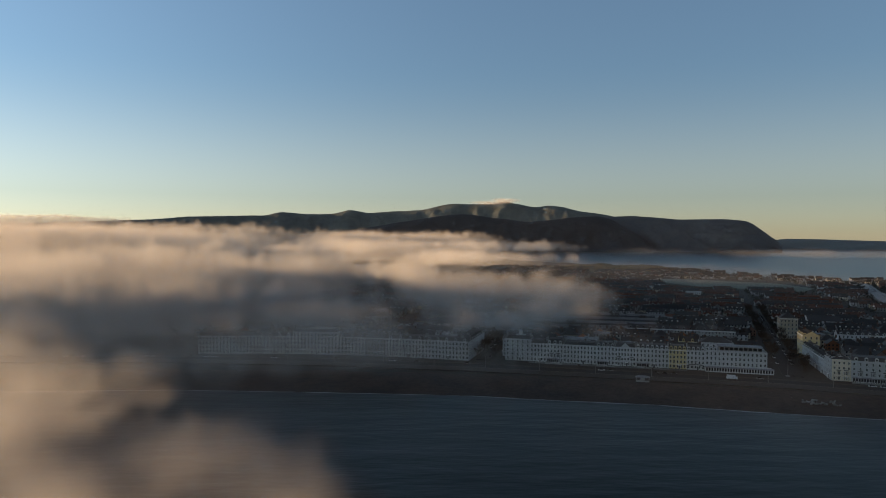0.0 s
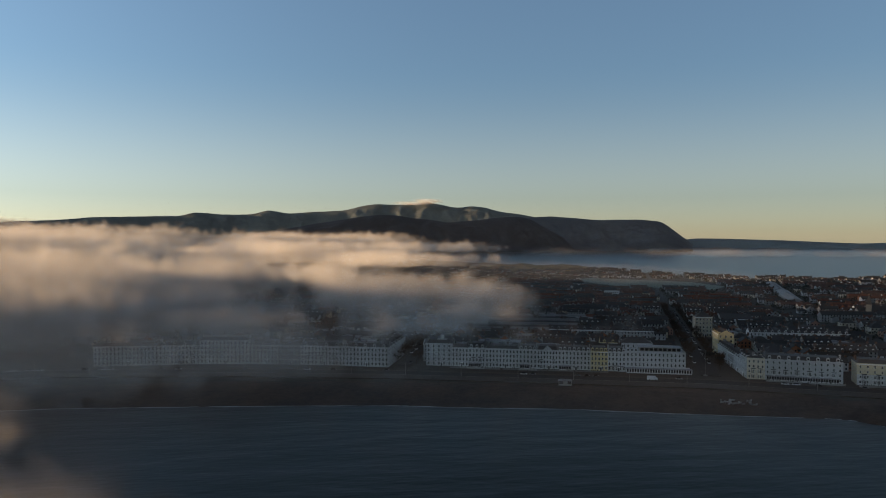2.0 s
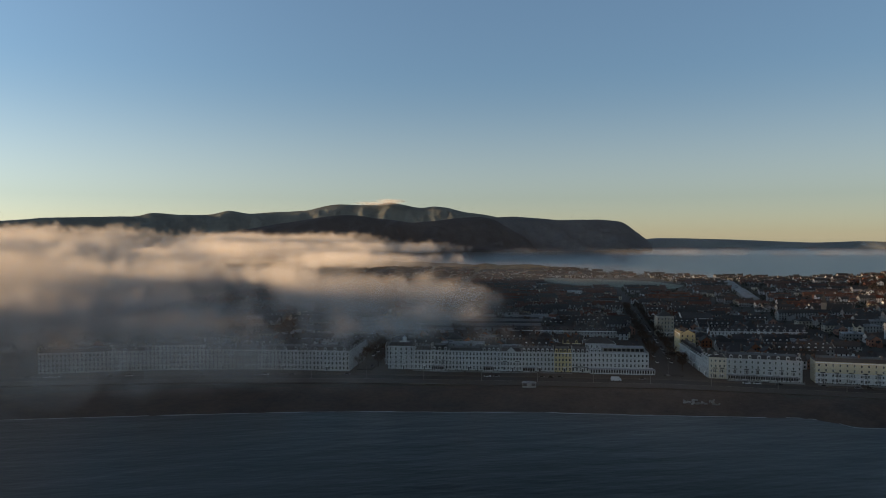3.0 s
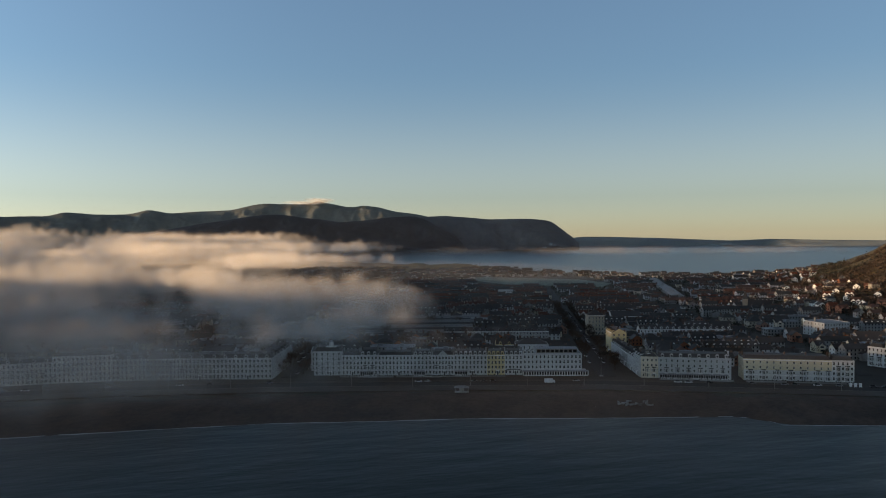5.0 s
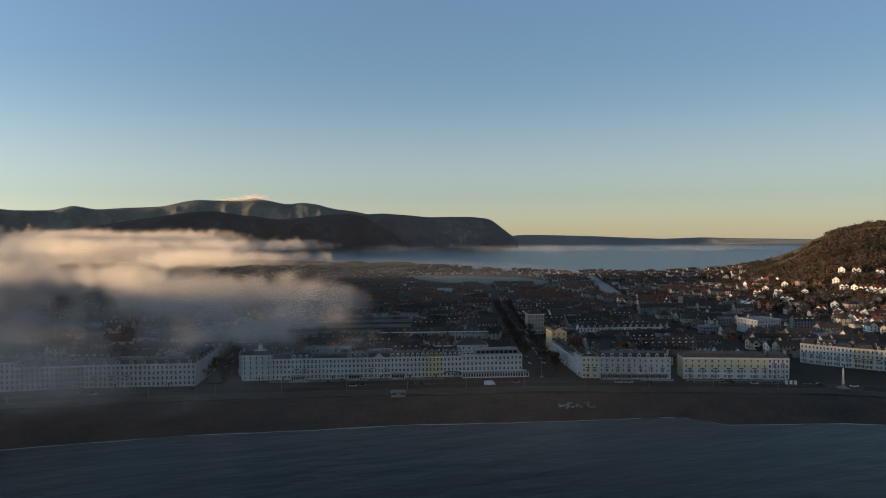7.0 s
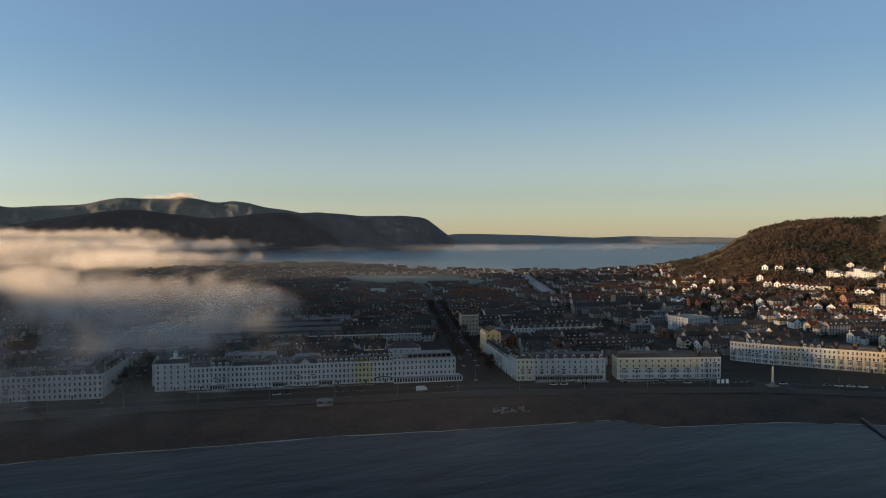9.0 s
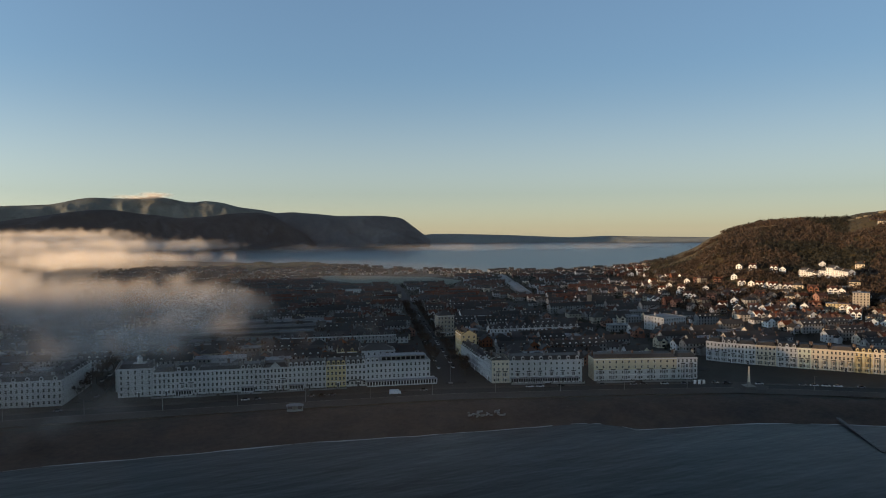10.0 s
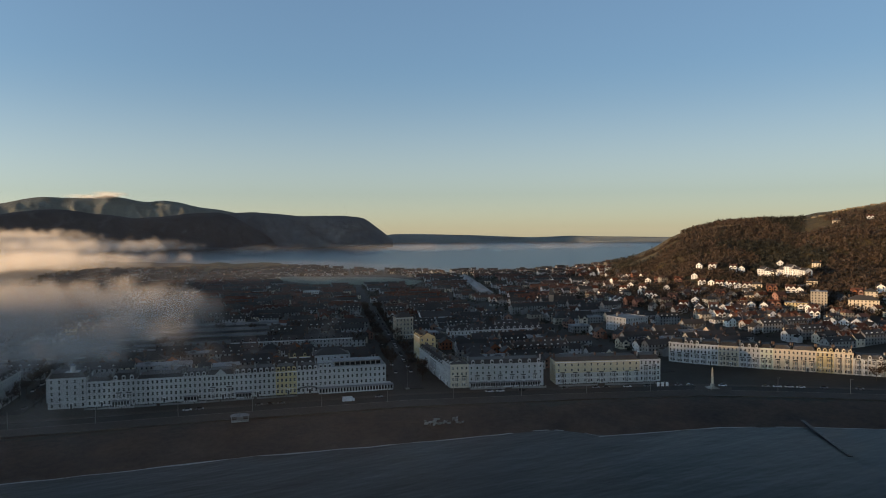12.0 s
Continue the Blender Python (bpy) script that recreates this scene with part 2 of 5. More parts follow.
    def data(self, name, *mats):
        me = bpy.data.meshes.new(name)
        me.from_pydata(self.v, [], self.f)
        for m in mats:
            me.materials.append(m)
        if len(mats) > 1:
            me.polygons.foreach_set("material_index", self.m)
        me.update()
        return me


def part(name, me, parent=None, m=None, label=""):
    ob = new(name, me)
    if parent is not None:
        ob.parent = parent
    if m is not None:
        ob.matrix_local = m
    return tagged(ob, label)


def grid_mesh(name, xs, ys, z, mats, pick=None, smooth=True):
    """A sheet over the lines xs and ys with heights z[j, i]."""
    nx, ny = len(xs), len(ys)
    gx, gy = np.meshgrid(xs, ys)
    v = np.stack([gx, gy, z], -1).reshape(-1, 3)
    i = (np.arange(ny - 1)[:, None] * nx + np.arange(nx - 1)[None, :]).ravel()
    f = np.stack([i, i + 1, i + nx + 1, i + nx], -1)
    me = bpy.data.meshes.new(name)
    me.from_pydata(v.tolist(), [], f.tolist())
    for m in mats:
        me.materials.append(m)
    if pick is not None:
        me.polygons.foreach_set("material_index", pick.ravel().astype(int))
    me.polygons.foreach_set("use_smooth", [smooth] * len(me.polygons))
    me.update()
    return me


def rough_field(x, y, size, octaves=4, seed=0.0):
    """Fractal heights for arrays of places."""
    flat = [noise.fractal(Vector((a / size, b / size, seed)), 0.9, 2.1, octaves) for a, b in zip(x.ravel(), y.ravel())]
    return np.array(flat).reshape(x.shape)


# ---- the lie of the land ----
SHORE_X = [-3000, -1400, -800, -400, -175, -81, 16, 57, 127, 178, 233, 264, 274, 277, 294, 339, 375, 398, 480, 600, 900, 1500]
SHORE_Y = [-900, 120, 350, 425, 440, 435, 427, 418, 405, 390, 376, 369, 359, 347, 341, 327, 305, 287, 225, 120, -100, -400]
WEST_Y = [900, 1150, 1300, 1400, 1500, 1680, 1900, 2130, 2500, 3000, 3600]
WEST_X = [1900, 1700, 1330, 1180, 900, 790, 730, 650, 470, 150, -500]
HILL_AZ = [38, 41, 43.7, 44.6, 45.9, 47.6, 48.6, 50.1, 52.1, 54.1, 57.8, 58.5, 61.9, 68, 80, 110]
HILL_H = [0, 6, 18, 29, 38, 57, 76, 93, 107, 111, 115, 123, 137, 165, 190, 200]
HILL_R = [600, 760, 880, 950, 1050, 1200, 1400, 1800, 2400]
HILL_P = [0.0, 0.07, 0.19, 0.27, 0.39, 0.68, 1.0, 1.08, 0.9]


def inland(x, y):
    """How far a place lies behind the nearer beach and the far one, in metres; minus: in the sea."""
    near = (y - np.interp(x, SHORE_X, SHORE_Y)) * 0.9
    west = (np.interp(y, WEST_Y, WEST_X) - x) * 0.8
    return np.minimum(near, west), near


def land(x, y):
    """The height of the ground without its small bumps."""
    x, y = np.asarray(x, float), np.asarray(y, float)
    d, near = inland(x, y)
    z = np.where(d < 0, np.maximum(-5, d * 0.14), np.minimum(4.4, d * 0.14))
    az = np.degrees(np.arctan2(x - 39, y - 94))
    r = np.hypot(x - 39, y - 94)
    rise = np.interp(az, HILL_AZ, HILL_H) * np.interp(r, HILL_R, HILL_P) * np.clip(d / 150, 0, 1) ** 0.5
    return z + np.where(az > 35, rise, 0) * np.clip((r - 560) / 100, 0, 1)


def hill_bumps(x, y, z):
    """Gullies and knolls on the headland, over ground of height z."""
    on = min(max((z - 9) / 30, 0), 1)
    if on == 0:
        return 0.0
    r = math.hypot(x - 39, y - 94)
    rough = 14 * min(max((1330 - r) / 200, 0.3), 1) * noise.fractal(Vector((x / 150, y / 150, 3.0)), 0.9, 2.1, 6)
    return on * (rough - 4.0)


def ground_at(x, y):
    z = float(land(x, y))
    return z + hill_bumps(x, y, z)


# ---- the setting: ground, sea, hills ----
def steps(*spans):
    """Grid lines: (from, to, step) spans put end to end."""
    out = []
    for a, b, s in spans:
        out.extend(np.arange(a, b, s).tolist())
    return np.array(out + [spans[-1][1]])


def dunes(x, y):
    """Where the far dunes rise, 0 to 1."""
    return np.exp(-((x - 500) / 190) ** 2 - ((y - 1990) / 170) ** 2)


def build_ground():
    xs = steps((-4000, -1000, 150), (-1000, -320, 40), (-320, 620, 7), (620, 1500, 16), (1500, 2600, 80), (2600, 3600, 200))
    ys = steps((-600, 150, 75), (150, 270, 20), (270, 640, 6), (640, 1500, 16), (1500, 2300, 40), (2300, 3900, 160))
    gx, gy = np.meshgrid(xs, ys)
    z = land(gx, gy)
    d, near = inland(gx, gy)
    az = np.degrees(np.arctan2(gx - 39, gy - 94))
    r = np.hypot(gx - 39, gy - 94)
    bumps = [hill_bumps(a, b, c) for a, b, c in zip(gx.ravel(), gy.ravel(), z.ravel())]
    z = z + np.array(bumps).reshape(z.shape) + rough_field(gx, gy, 45, 3, 8.0) * 0.35 * np.clip(d / 20, 0, 1)
    # dunes on the far headland
    z = z + 12 * dunes(gx, gy) * np.clip(d / 60, 0, 1) * (1 + rough_field(gx, gy, 120, 4, 3.0))
    cx, cy = (gx[:-1, :-1] + gx[1:, 1:]) / 2, (gy[:-1, :-1] + gy[1:, 1:]) / 2
    cd, cnear = inland(cx, cy)
    cz = land(cx, cy)
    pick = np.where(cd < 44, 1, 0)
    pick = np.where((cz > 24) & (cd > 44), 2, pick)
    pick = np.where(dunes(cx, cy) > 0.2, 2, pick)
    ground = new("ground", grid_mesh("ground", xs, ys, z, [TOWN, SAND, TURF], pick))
    tagged(ground, "coastal plain with a brown shingle beach and a turfed headland", "ground", kind="structure")


build_ground()


def build_sea():
    s = Shape()
    rings = [0, 40, 80, 130, 190, 260, 340, 440, 560, 700, 900, 1150, 1500, 1900, 2400, 2900, 3400, 3900, 4400, 4900]
    k = 144
    v, f = [], []
    for r in rings:
        z = 27 * max(0.0, (r - 2400) / 2500) ** 2
        for a in range(k):
            v.append((20 + r * math.sin(2 * math.pi * a / k), 50 + r * math.cos(2 * math.pi * a / k), z))
    for j in range(len(rings) - 1):
        for a in range(k):
            b = (a + 1) % k
            f.append((j * k + a, (j + 1) * k + a, (j + 1) * k + b, j * k + b))
    me = bpy.data.meshes.new("sea")
    me.from_pydata(v, [], [q[::-1] for q in f])
    me.materials.append(SEA)
    me.polygons.foreach_set("use_smooth", [True] * len(f))
    me.update()
    tagged(new("water", me), "dark slate-blue sea with low ripples", "sea", kind="structure")


build_sea()


def ribbon(name, pts, half, z, mat, label, category, lift=0.0, thick=0.0):
    """A strip along a line of places (x, y), laid over the ground."""
    s = Shape()
    rails = []
    for i, (x, y) in enumerate(pts):
        a, b = pts[max(i - 1, 0)], pts[min(i + 1, len(pts) - 1)]
        d = Vector((b[0] - a[0], b[1] - a[1])).normalized()
        n = Vector((-d.y, d.x))
        h = z if z is not None else ground_at(x, y) + lift
        rails.append(((x + n.x * half, y + n.y * half, h), (x - n.x * half, y - n.y * half, h)))
    for (a, b), (c, d) in zip(rails, rails[1:]):
        if thick:
            s.solid([(*p[:2], p[2] - thick) for p in (a, b, d, c)], [a, b, d, c])
        else:
            s.face([b, d, c, a])
    return tagged(new(name, s.data(name, mat)), label, category, kind="structure")


def along(pts, step):
    """Even places along a line."""
    out = []
    for (x0, y0), (x1, y1) in zip(pts, pts[1:]):
        k = max(1, int(math.hypot(x1 - x0, y1 - y0) / step))
        out.extend((x0 + (x1 - x0) * i / k, y0 + (y1 - y0) * i / k) for i in range(k))
    return out + [pts[-1]]


def shifted(pts, d):
    out = []
    for i, (x, y) in enumerate(pts):
        a, b = pts[max(i - 1, 0)], pts[min(i + 1, len(pts) - 1)]
        n = Vector((-(b[1] - a[1]), b[0] - a[0])).normalized()
        out.append((x + n.x * d, y + n.y * d))
    return out


# the seafront road runs a little before the hotels
FRONT = along([(-430, 525), (-200, 530), (-80, 520), (20, 503), (120, 478), (225, 449), (310, 414), (380, 382), (420, 352), (470, 310), (560, 240)], 12)
ribbon("road", FRONT, 6.0, 4.62, ASPHALT, "seafront road of dark asphalt", "road", thick=0.5)
ribbon("pavement", shifted(FRONT, 8.2), 2.1, 4.78, PAVING, "pavement before the hotels with a low kerb", "pavement", thick=0.5)
ribbon("promenade", shifted(FRONT, -13.5), 7.4, 4.78, PAVING, "broad paved promenade above the beach", "promenade", thick=0.6)
ribbon("sea_wall", shifted(FRONT, -21.4), 0.35, 5.3, PAVING, "low pale concrete wall along the beach", "sea wall", thick=1.6)
ribbon("kerb", shifted(FRONT, -6.15), 0.14, 4.8, CONCRETE, "pale kerb of the promenade", "kerb", thick=0.5)
SURF = [(x, y) for x, y in zip(SHORE_X, SHORE_Y) if -420 < x < 640]
surf = along(SURF, 4)
surf = [(x, y + 0.5 + 1.1 * noise.noise(Vector((x / 14, y / 14, 2.0)))) for x, y in surf]


def build_surf():
    s = Shape()
    for i, ((x0, y0), (x1, y1)) in enumerate(zip(surf, surf[1:])):
        a = max(0.12, 0.75 + 1.2 * noise.noise(Vector((x0 / 22, 5.0, 1.0))))
        b = max(0.12, 0.75 + 1.2 * noise.noise(Vector((x1 / 22, 5.0, 1.0))))
        s.face([(x0, y0 - a, 0.05), (x1, y1 - b, 0.05), (x1, y1 + 0.2, 0.12), (x0, y0 + 0.2, 0.12)])
    tagged(new("surf", s.data("surf", FOAM)), "thin white line of surf at the water's edge", "surf", kind="stuff")


build_surf()


def west_surf():
    """The pale breakers and wet sand along the far beach."""
    line = along([(np.interp(y, WEST_Y, WEST_X), y) for y in (1300, 1400, 1500, 1600, 1680, 1780, 1900, 2000, 2130)], 25)
    s = Shape()
    for i, ((x0, y0), (x1, y1)) in enumerate(zip(line, line[1:])):
        a, b = 24 + 12 * noise.noise(Vector((i * 0.4, 0, 7.0))), 24 + 12 * noise.noise(Vector((i * 0.4 + 0.4, 0, 7.0)))
        s.face([(x0 - 2, y0, 0.35), (x1 - 2, y1, 0.35), (x1 + b, y1 + b * 0.5, 0.3), (x0 + a, y0 + a * 0.5, 0.3)])
    tagged(new("far_surf", s.data("far_surf", FOAM)), "pale breakers along the far beach", "surf", kind="stuff")


west_surf()


def mountain(name, label, knots, crest, foot, back, mats, seed, bumps=7.0, base=0.0):
    """A range seen from the bay: crest heights over bearings, falling to a foot on the near side."""
    az = np.arange(knots[0][0], knots[-1][0] + 0.01, 0.16)
    k = np.array(knots, float)
    top = np.interp(az, k[:, 0], k[:, 1])
    top = np.convolve(np.pad(top, 2, mode='edge'), np.ones(5) / 5, mode='valid')
    rows = np.concatenate([np.linspace(0, 1, 34), [1.08, 1.25, 1.5, 2.0]])
    shape = np.interp(rows, [0, 0.3, 0.6, 0.85, 1.0, 1.25, 2.0], [0, 0.30, 0.63, 0.91, 1.0, 0.93, 0.2])
    dist = np.where(rows <= 1, foot + (crest - foot) * rows, crest + (back - crest) * (rows - 1))
    A, R = np.meshgrid(np.radians(az), dist)
    X, Y = 20 + R * np.sin(A), 50 + R * np.cos(A)
    Z = base + (top[None, :] - base) * shape[:, None]
    amp = bumps * (0.15 + np.clip(np.abs(rows - 1) * 3, 0, 0.85))[:, None] * np.clip(rows * 6, 0, 1)[:, None]
    # spurs and valleys: folded noise, deepest half way up
    fold = 1 - 2.2 * np.abs(rough_field(X, Y, 420, 5, seed + 9))
    Z = Z + (fold - 0.4) * amp * 2.2 * np.sin(np.clip(rows, 0, 1) * math.pi)[:, None] + rough_field(X, Y, 180, 6, seed) * amp
    ny, nx = Z.shape
    v = np.stack([X, Y, Z], -1).reshape(-1, 3)
    i = (np.arange(ny - 1)[:, None] * nx + np.arange(nx - 1)[None, :]).ravel()
    f = np.stack([i, i + 1, i + nx + 1, i + nx], -1)
    me = bpy.data.meshes.new(name)
    me.from_pydata(v.tolist(), [], f.tolist())
    for m in mats:
        me.materials.append(m)
    me.polygons.foreach_set("use_smooth", [True] * len(f))
    me.update()
    return tagged(new(name, me), label, "mountain", kind="structure")


mountain("mountain_range", "grey-green mountain range with pale pastures, haze put into its colour",
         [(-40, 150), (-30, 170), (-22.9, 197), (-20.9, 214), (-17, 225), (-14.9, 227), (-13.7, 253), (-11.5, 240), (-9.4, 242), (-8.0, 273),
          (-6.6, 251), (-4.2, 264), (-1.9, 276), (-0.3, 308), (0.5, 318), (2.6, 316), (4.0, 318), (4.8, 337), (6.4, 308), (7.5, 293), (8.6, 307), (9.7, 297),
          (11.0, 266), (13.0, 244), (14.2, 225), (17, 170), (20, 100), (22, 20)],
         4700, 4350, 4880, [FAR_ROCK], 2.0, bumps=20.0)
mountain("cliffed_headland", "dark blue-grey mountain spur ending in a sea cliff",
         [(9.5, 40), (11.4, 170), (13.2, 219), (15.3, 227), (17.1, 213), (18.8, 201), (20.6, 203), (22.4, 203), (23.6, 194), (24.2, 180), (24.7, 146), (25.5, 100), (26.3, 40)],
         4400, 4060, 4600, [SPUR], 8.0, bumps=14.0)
# added out of view to the east: it keeps direct sun off the mountains
mountain("eastern_mountain", "unseen mountain shoulder added to shade the range",
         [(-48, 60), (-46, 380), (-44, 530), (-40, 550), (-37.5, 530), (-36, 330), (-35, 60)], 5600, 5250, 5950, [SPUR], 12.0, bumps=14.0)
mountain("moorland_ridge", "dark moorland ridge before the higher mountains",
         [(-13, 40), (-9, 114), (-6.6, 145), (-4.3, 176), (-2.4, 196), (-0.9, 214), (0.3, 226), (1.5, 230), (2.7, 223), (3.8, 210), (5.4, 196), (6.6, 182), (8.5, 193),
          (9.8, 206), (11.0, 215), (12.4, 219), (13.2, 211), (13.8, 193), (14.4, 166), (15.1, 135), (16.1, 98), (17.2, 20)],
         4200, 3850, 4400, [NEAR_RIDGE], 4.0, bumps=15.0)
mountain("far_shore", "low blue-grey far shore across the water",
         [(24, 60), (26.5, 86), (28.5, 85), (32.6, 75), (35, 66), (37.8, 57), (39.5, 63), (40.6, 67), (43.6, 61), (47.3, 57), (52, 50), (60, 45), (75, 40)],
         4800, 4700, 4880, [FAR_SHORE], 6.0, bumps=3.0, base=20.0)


def east_ridge():
    """The headland east of the town, behind the viewer's left shoulder, that keeps the early sun off the bay."""
    xs = np.arange(-2150, -1150, 40.0)
    ys = np.arange(-700, 1760, 40.0)
    gx, gy = np.meshgrid(xs, ys)
    ends = np.clip((1720 - gy) / 260, 0, 1) * np.clip((gy + 660) / 300, 0, 1)
    z = 129 * np.exp(-((gx + 1560) / 210) ** 2) * np.clip(ends, 0, 1) ** 0.6 + rough_field(gx, gy, 240, 4, 11.0) * 3 - 3
    tagged(new("east_headland", grid_mesh("east_headland", xs, ys, z, [TURF])), "turf-covered limestone headland east of the bay", "headland", kind="structure")


east_ridge()


# ---- fog: upright thin veils, one behind another, whose density is a field in space ----
# they stand at a slant to the sun's rays, so that light reaches deep into the fog and fades in it
VEIL = Vector((-0.42, -0.9075, 0.0))


def fog_material(name, blobs, most, grain=0.012, wisp=0.9, soft=0.55, flat=1.4, curl=1.0):
    """blobs: (x, y, z, rx, ry, rz, strength) clouds; most: how much one veil hides at its thickest; curl: how strongly the edges billow."""
    n = Nodes(name)
    p = n.place()
    field = None
    for x, y, z, rx, ry, rz, s in blobs:
        q = n.vec('DIVIDE', n.vec('SUBTRACT', p, (x, y, z)), (rx, ry, rz))
        v = n.math('MULTIPLY', n.math('SUBTRACT', 1.0, n.vec('LENGTH', q)), s)
        field = v if field is None else n.math('SMOOTH_MAX', field, v, 0.15)
    w = n.vec('MULTIPLY', p, (1.0, 1.0, flat))
    big = n.math('SUBTRACT', n.noise(w, grain, 2, 0.5), 0.5)
    # rounded billows: the noise folded about its middle
    fold = n.math('ABSOLUTE', n.math('SUBTRACT', n.noise(w, grain * 2.6, 1, 0.5), 0.5))
    fine = n.math('SUBTRACT', n.noise(w, grain * 5.0, 3, 0.55), 0.5)
    rag = n.math('ADD', n.math('MULTIPLY', big, wisp * 2.0), n.math('MULTIPLY', n.math('SUBTRACT', fold, 0.12), wisp * 2.2 * curl))
    rag = n.math('ADD', rag, n.math('MULTIPLY', fine, wisp * 0.9 * curl))
    a = n.math('MULTIPLY', n.ramp(n.math('ADD', field, rag), 0.0, soft), most)
    white = (0.755, 0.715, 0.685, 1)
    lit = n.vec('NORMALIZE', tuple(TO_SUN + VEIL * 0.35))
    d = n.add("ShaderNodeBsdfDiffuse", Color=white, Normal=lit)
    t = n.add("ShaderNodeBsdfTranslucent", Color=white)
    body = n.add("ShaderNodeMixShader", Fac=0.15)
    n.tree.links.new(d.outputs[0], body.inputs[1])
    n.tree.links.new(t.outputs[0], body.inputs[2])
    clear = n.add("ShaderNodeBsdfTransparent")
    both = n.add("ShaderNodeMixShader", Fac=a)
    n.tree.links.new(clear.outputs[0], both.inputs[1])
    n.tree.links.new(body.outputs[0], both.inputs[2])
    n.tree.links.new(both.outputs[0], n.out.inputs["Surface"])
    n.tree.nodes.remove(n.shader)
    return n.mat


def fog_bank(name, label, x0, x1, y0, y1, z0, z1, gap, mat):
    """Upright parallel veils, gap metres apart, that fill a box."""
    across = Vector((VEIL.y, -VEIL.x))
    behind = Vector((-VEIL.x, -VEIL.y))
    corner = [Vector((x, y)) for x in (x0, x1) for y in (y0, y1)]
    a0, a1 = min(c.dot(across) for c in corner), max(c.dot(across) for c in corner)
    d0, d1 = min(c.dot(behind) for c in corner), max(c.dot(behind) for c in corner)
    s = Shape()
    d = d0 + gap * 0.5
    while d < d1:
        line = [across * a0 + behind * d, across * a1 + behind * d]
        for axis, sign, edge in ((0, 1, x0), (0, -1, x1), (1, 1, y0), (1, -1, y1)):
            fp, fq = (sign * (p[axis] - edge) for p in line)
            if fp < 0 and fq < 0:
                line = []
                break
            cut = line[0].lerp(line[1], fp / (fp - fq)) if fp * fq < 0 else None
            line = [cut if fp < 0 else line[0], cut if fq < 0 else line[1]]
        if line and (line[1] - line[0]).length > 1:
            p, q = line
            s.face([(p.x, p.y, z0), (q.x, q.y, z0), (q.x, q.y, z1), (p.x, p.y, z1)])
        d += gap
    me = s.data(name, mat)
    if me.polygons[0].normal.dot(VEIL) < 0:
        me.flip_normals()
    return tagged(new(name, me), label, "fog", kind="stuff")


TOWN_FOG = fog_material("town_fog", [
    (120, 735, 31, 90, 65, 26, 1.4),
    (30, 780, 37, 130, 85, 31, 1.5),
    (-60, 880, 56, 70, 60, 18, 1.0),
    (-190, 960, 46, 180, 100, 36, 1.3),
    (-210, 690, 24, 240, 110, 36, 1.6),
    (-320, 620, 34, 220, 60, 40, 1.6),
    (-400, 720, 52, 280, 150, 50, 1.4),
    (60, 650, 20, 150, 80, 26, 0.9),
    (-430, 1150, 58, 290, 190, 50, 1.4),
    (-760, 1250, 74, 420, 300, 52, 1.5),
], 0.26, grain=0.012, wisp=0.85, soft=0.9, flat=1.25)
fog_bank("town_fog_bank", "sunlit fog bank that spills over the town", -1150, 260, 572, 1420, 8, 134, 13.0, TOWN_FOG)
FAR_FOG = fog_material("estuary_fog", [
    (-1050, 1750, 76, 560, 360, 56, 1.5),
    (-1500, 3000, 78, 1300, 330, 82, 1.6),
    (-350, 3000, 66, 720, 300, 62, 1.5),
    (240, 3000, 50, 420, 250, 34, 1.2),
    (-480, 2450, 36, 420, 260, 38, 1.2),
    (60, 2150, 28, 330, 300, 31, 0.9),
    (-200, 2650, 44, 620, 320, 52, 1.3),
    (-2150, 3500, 168, 700, 200, 36, 2.2),
], 0.30, grain=0.0055, wisp=0.6, soft=0.7, flat=1.15, curl=1.25)
fog_bank("estuary_fog_bank", "long cream fog bank before the mountains", -2800, 900, 1430, 3700, 4, 215, 42.0, FAR_FOG)
SEA_MIST = fog_material("sea_mist", [(800, 2950, 26, 520, 260, 26, 0.8), (1500, 2900, 26, 660, 240, 26, 0.8), (2300, 2700, 26, 600, 240, 26, 0.8)], 0.06, grain=0.006, wisp=0.6, soft=0.9, flat=2.2)
fog_bank("sea_mist", "thin white mist lying on the distant sea", 300, 2900, 2700, 3200, 6, 90, 55.0, SEA_MIST)
HAZE = fog_material("distance_haze", [(300, 3600, 60, 4200, 900, 300, 1.0)], 0.003, grain=0.003, wisp=0.2, soft=1.0)
fog_bank("distance_haze", "thin haze that pales the distant mountains", -2500, 3000, 3380, 3840, 2, 330, 64.0, HAZE)
CAP = fog_material("cap_cloud", [(415, 4600, 332, 120, 90, 24, 1.3), (310, 4600, 318, 170, 90, 16, 1.0)], 0.22, grain=0.010, wisp=0.5, soft=1.3, flat=2.0)
fog_bank("cap_cloud", "small pink cap of cloud on the highest summit", 80, 640, 4480, 4700, 296, 372, 16.0, CAP)
TOWN_HAZE = fog_material("town_haze", [(250, 1500, 0, 900, 1100, 34, 1.4)], 0.055, grain=0.006, wisp=0.3, soft=0.8)
fog_bank("town_haze", "thin grey haze over the distant houses", -350, 900, 880, 2300, 4, 34, 85.0, TOWN_HAZE)
STREET_MIST = fog_material("street_mist", [
    (-310, 500, 30, 190, 75, 42, 2.2),
    (-100, 505, 24, 170, 60, 32, 1.2),
    (-200, 400, 22, 150, 70, 24, 0.6),
    (60, 478, 18, 100, 46, 24, 0.4),
    (-310, 470, 72, 150, 75, 32, 1.4),
    (-200, 505, 62, 100, 45, 22, 0.9),
], 0.17, grain=0.014, wisp=0.8, soft=1.0)
fog_bank("street_mist", "grey morning mist drifting before the crescent", -560, 220, 320, 534, 3, 118, 13.0, STREET_MIST)
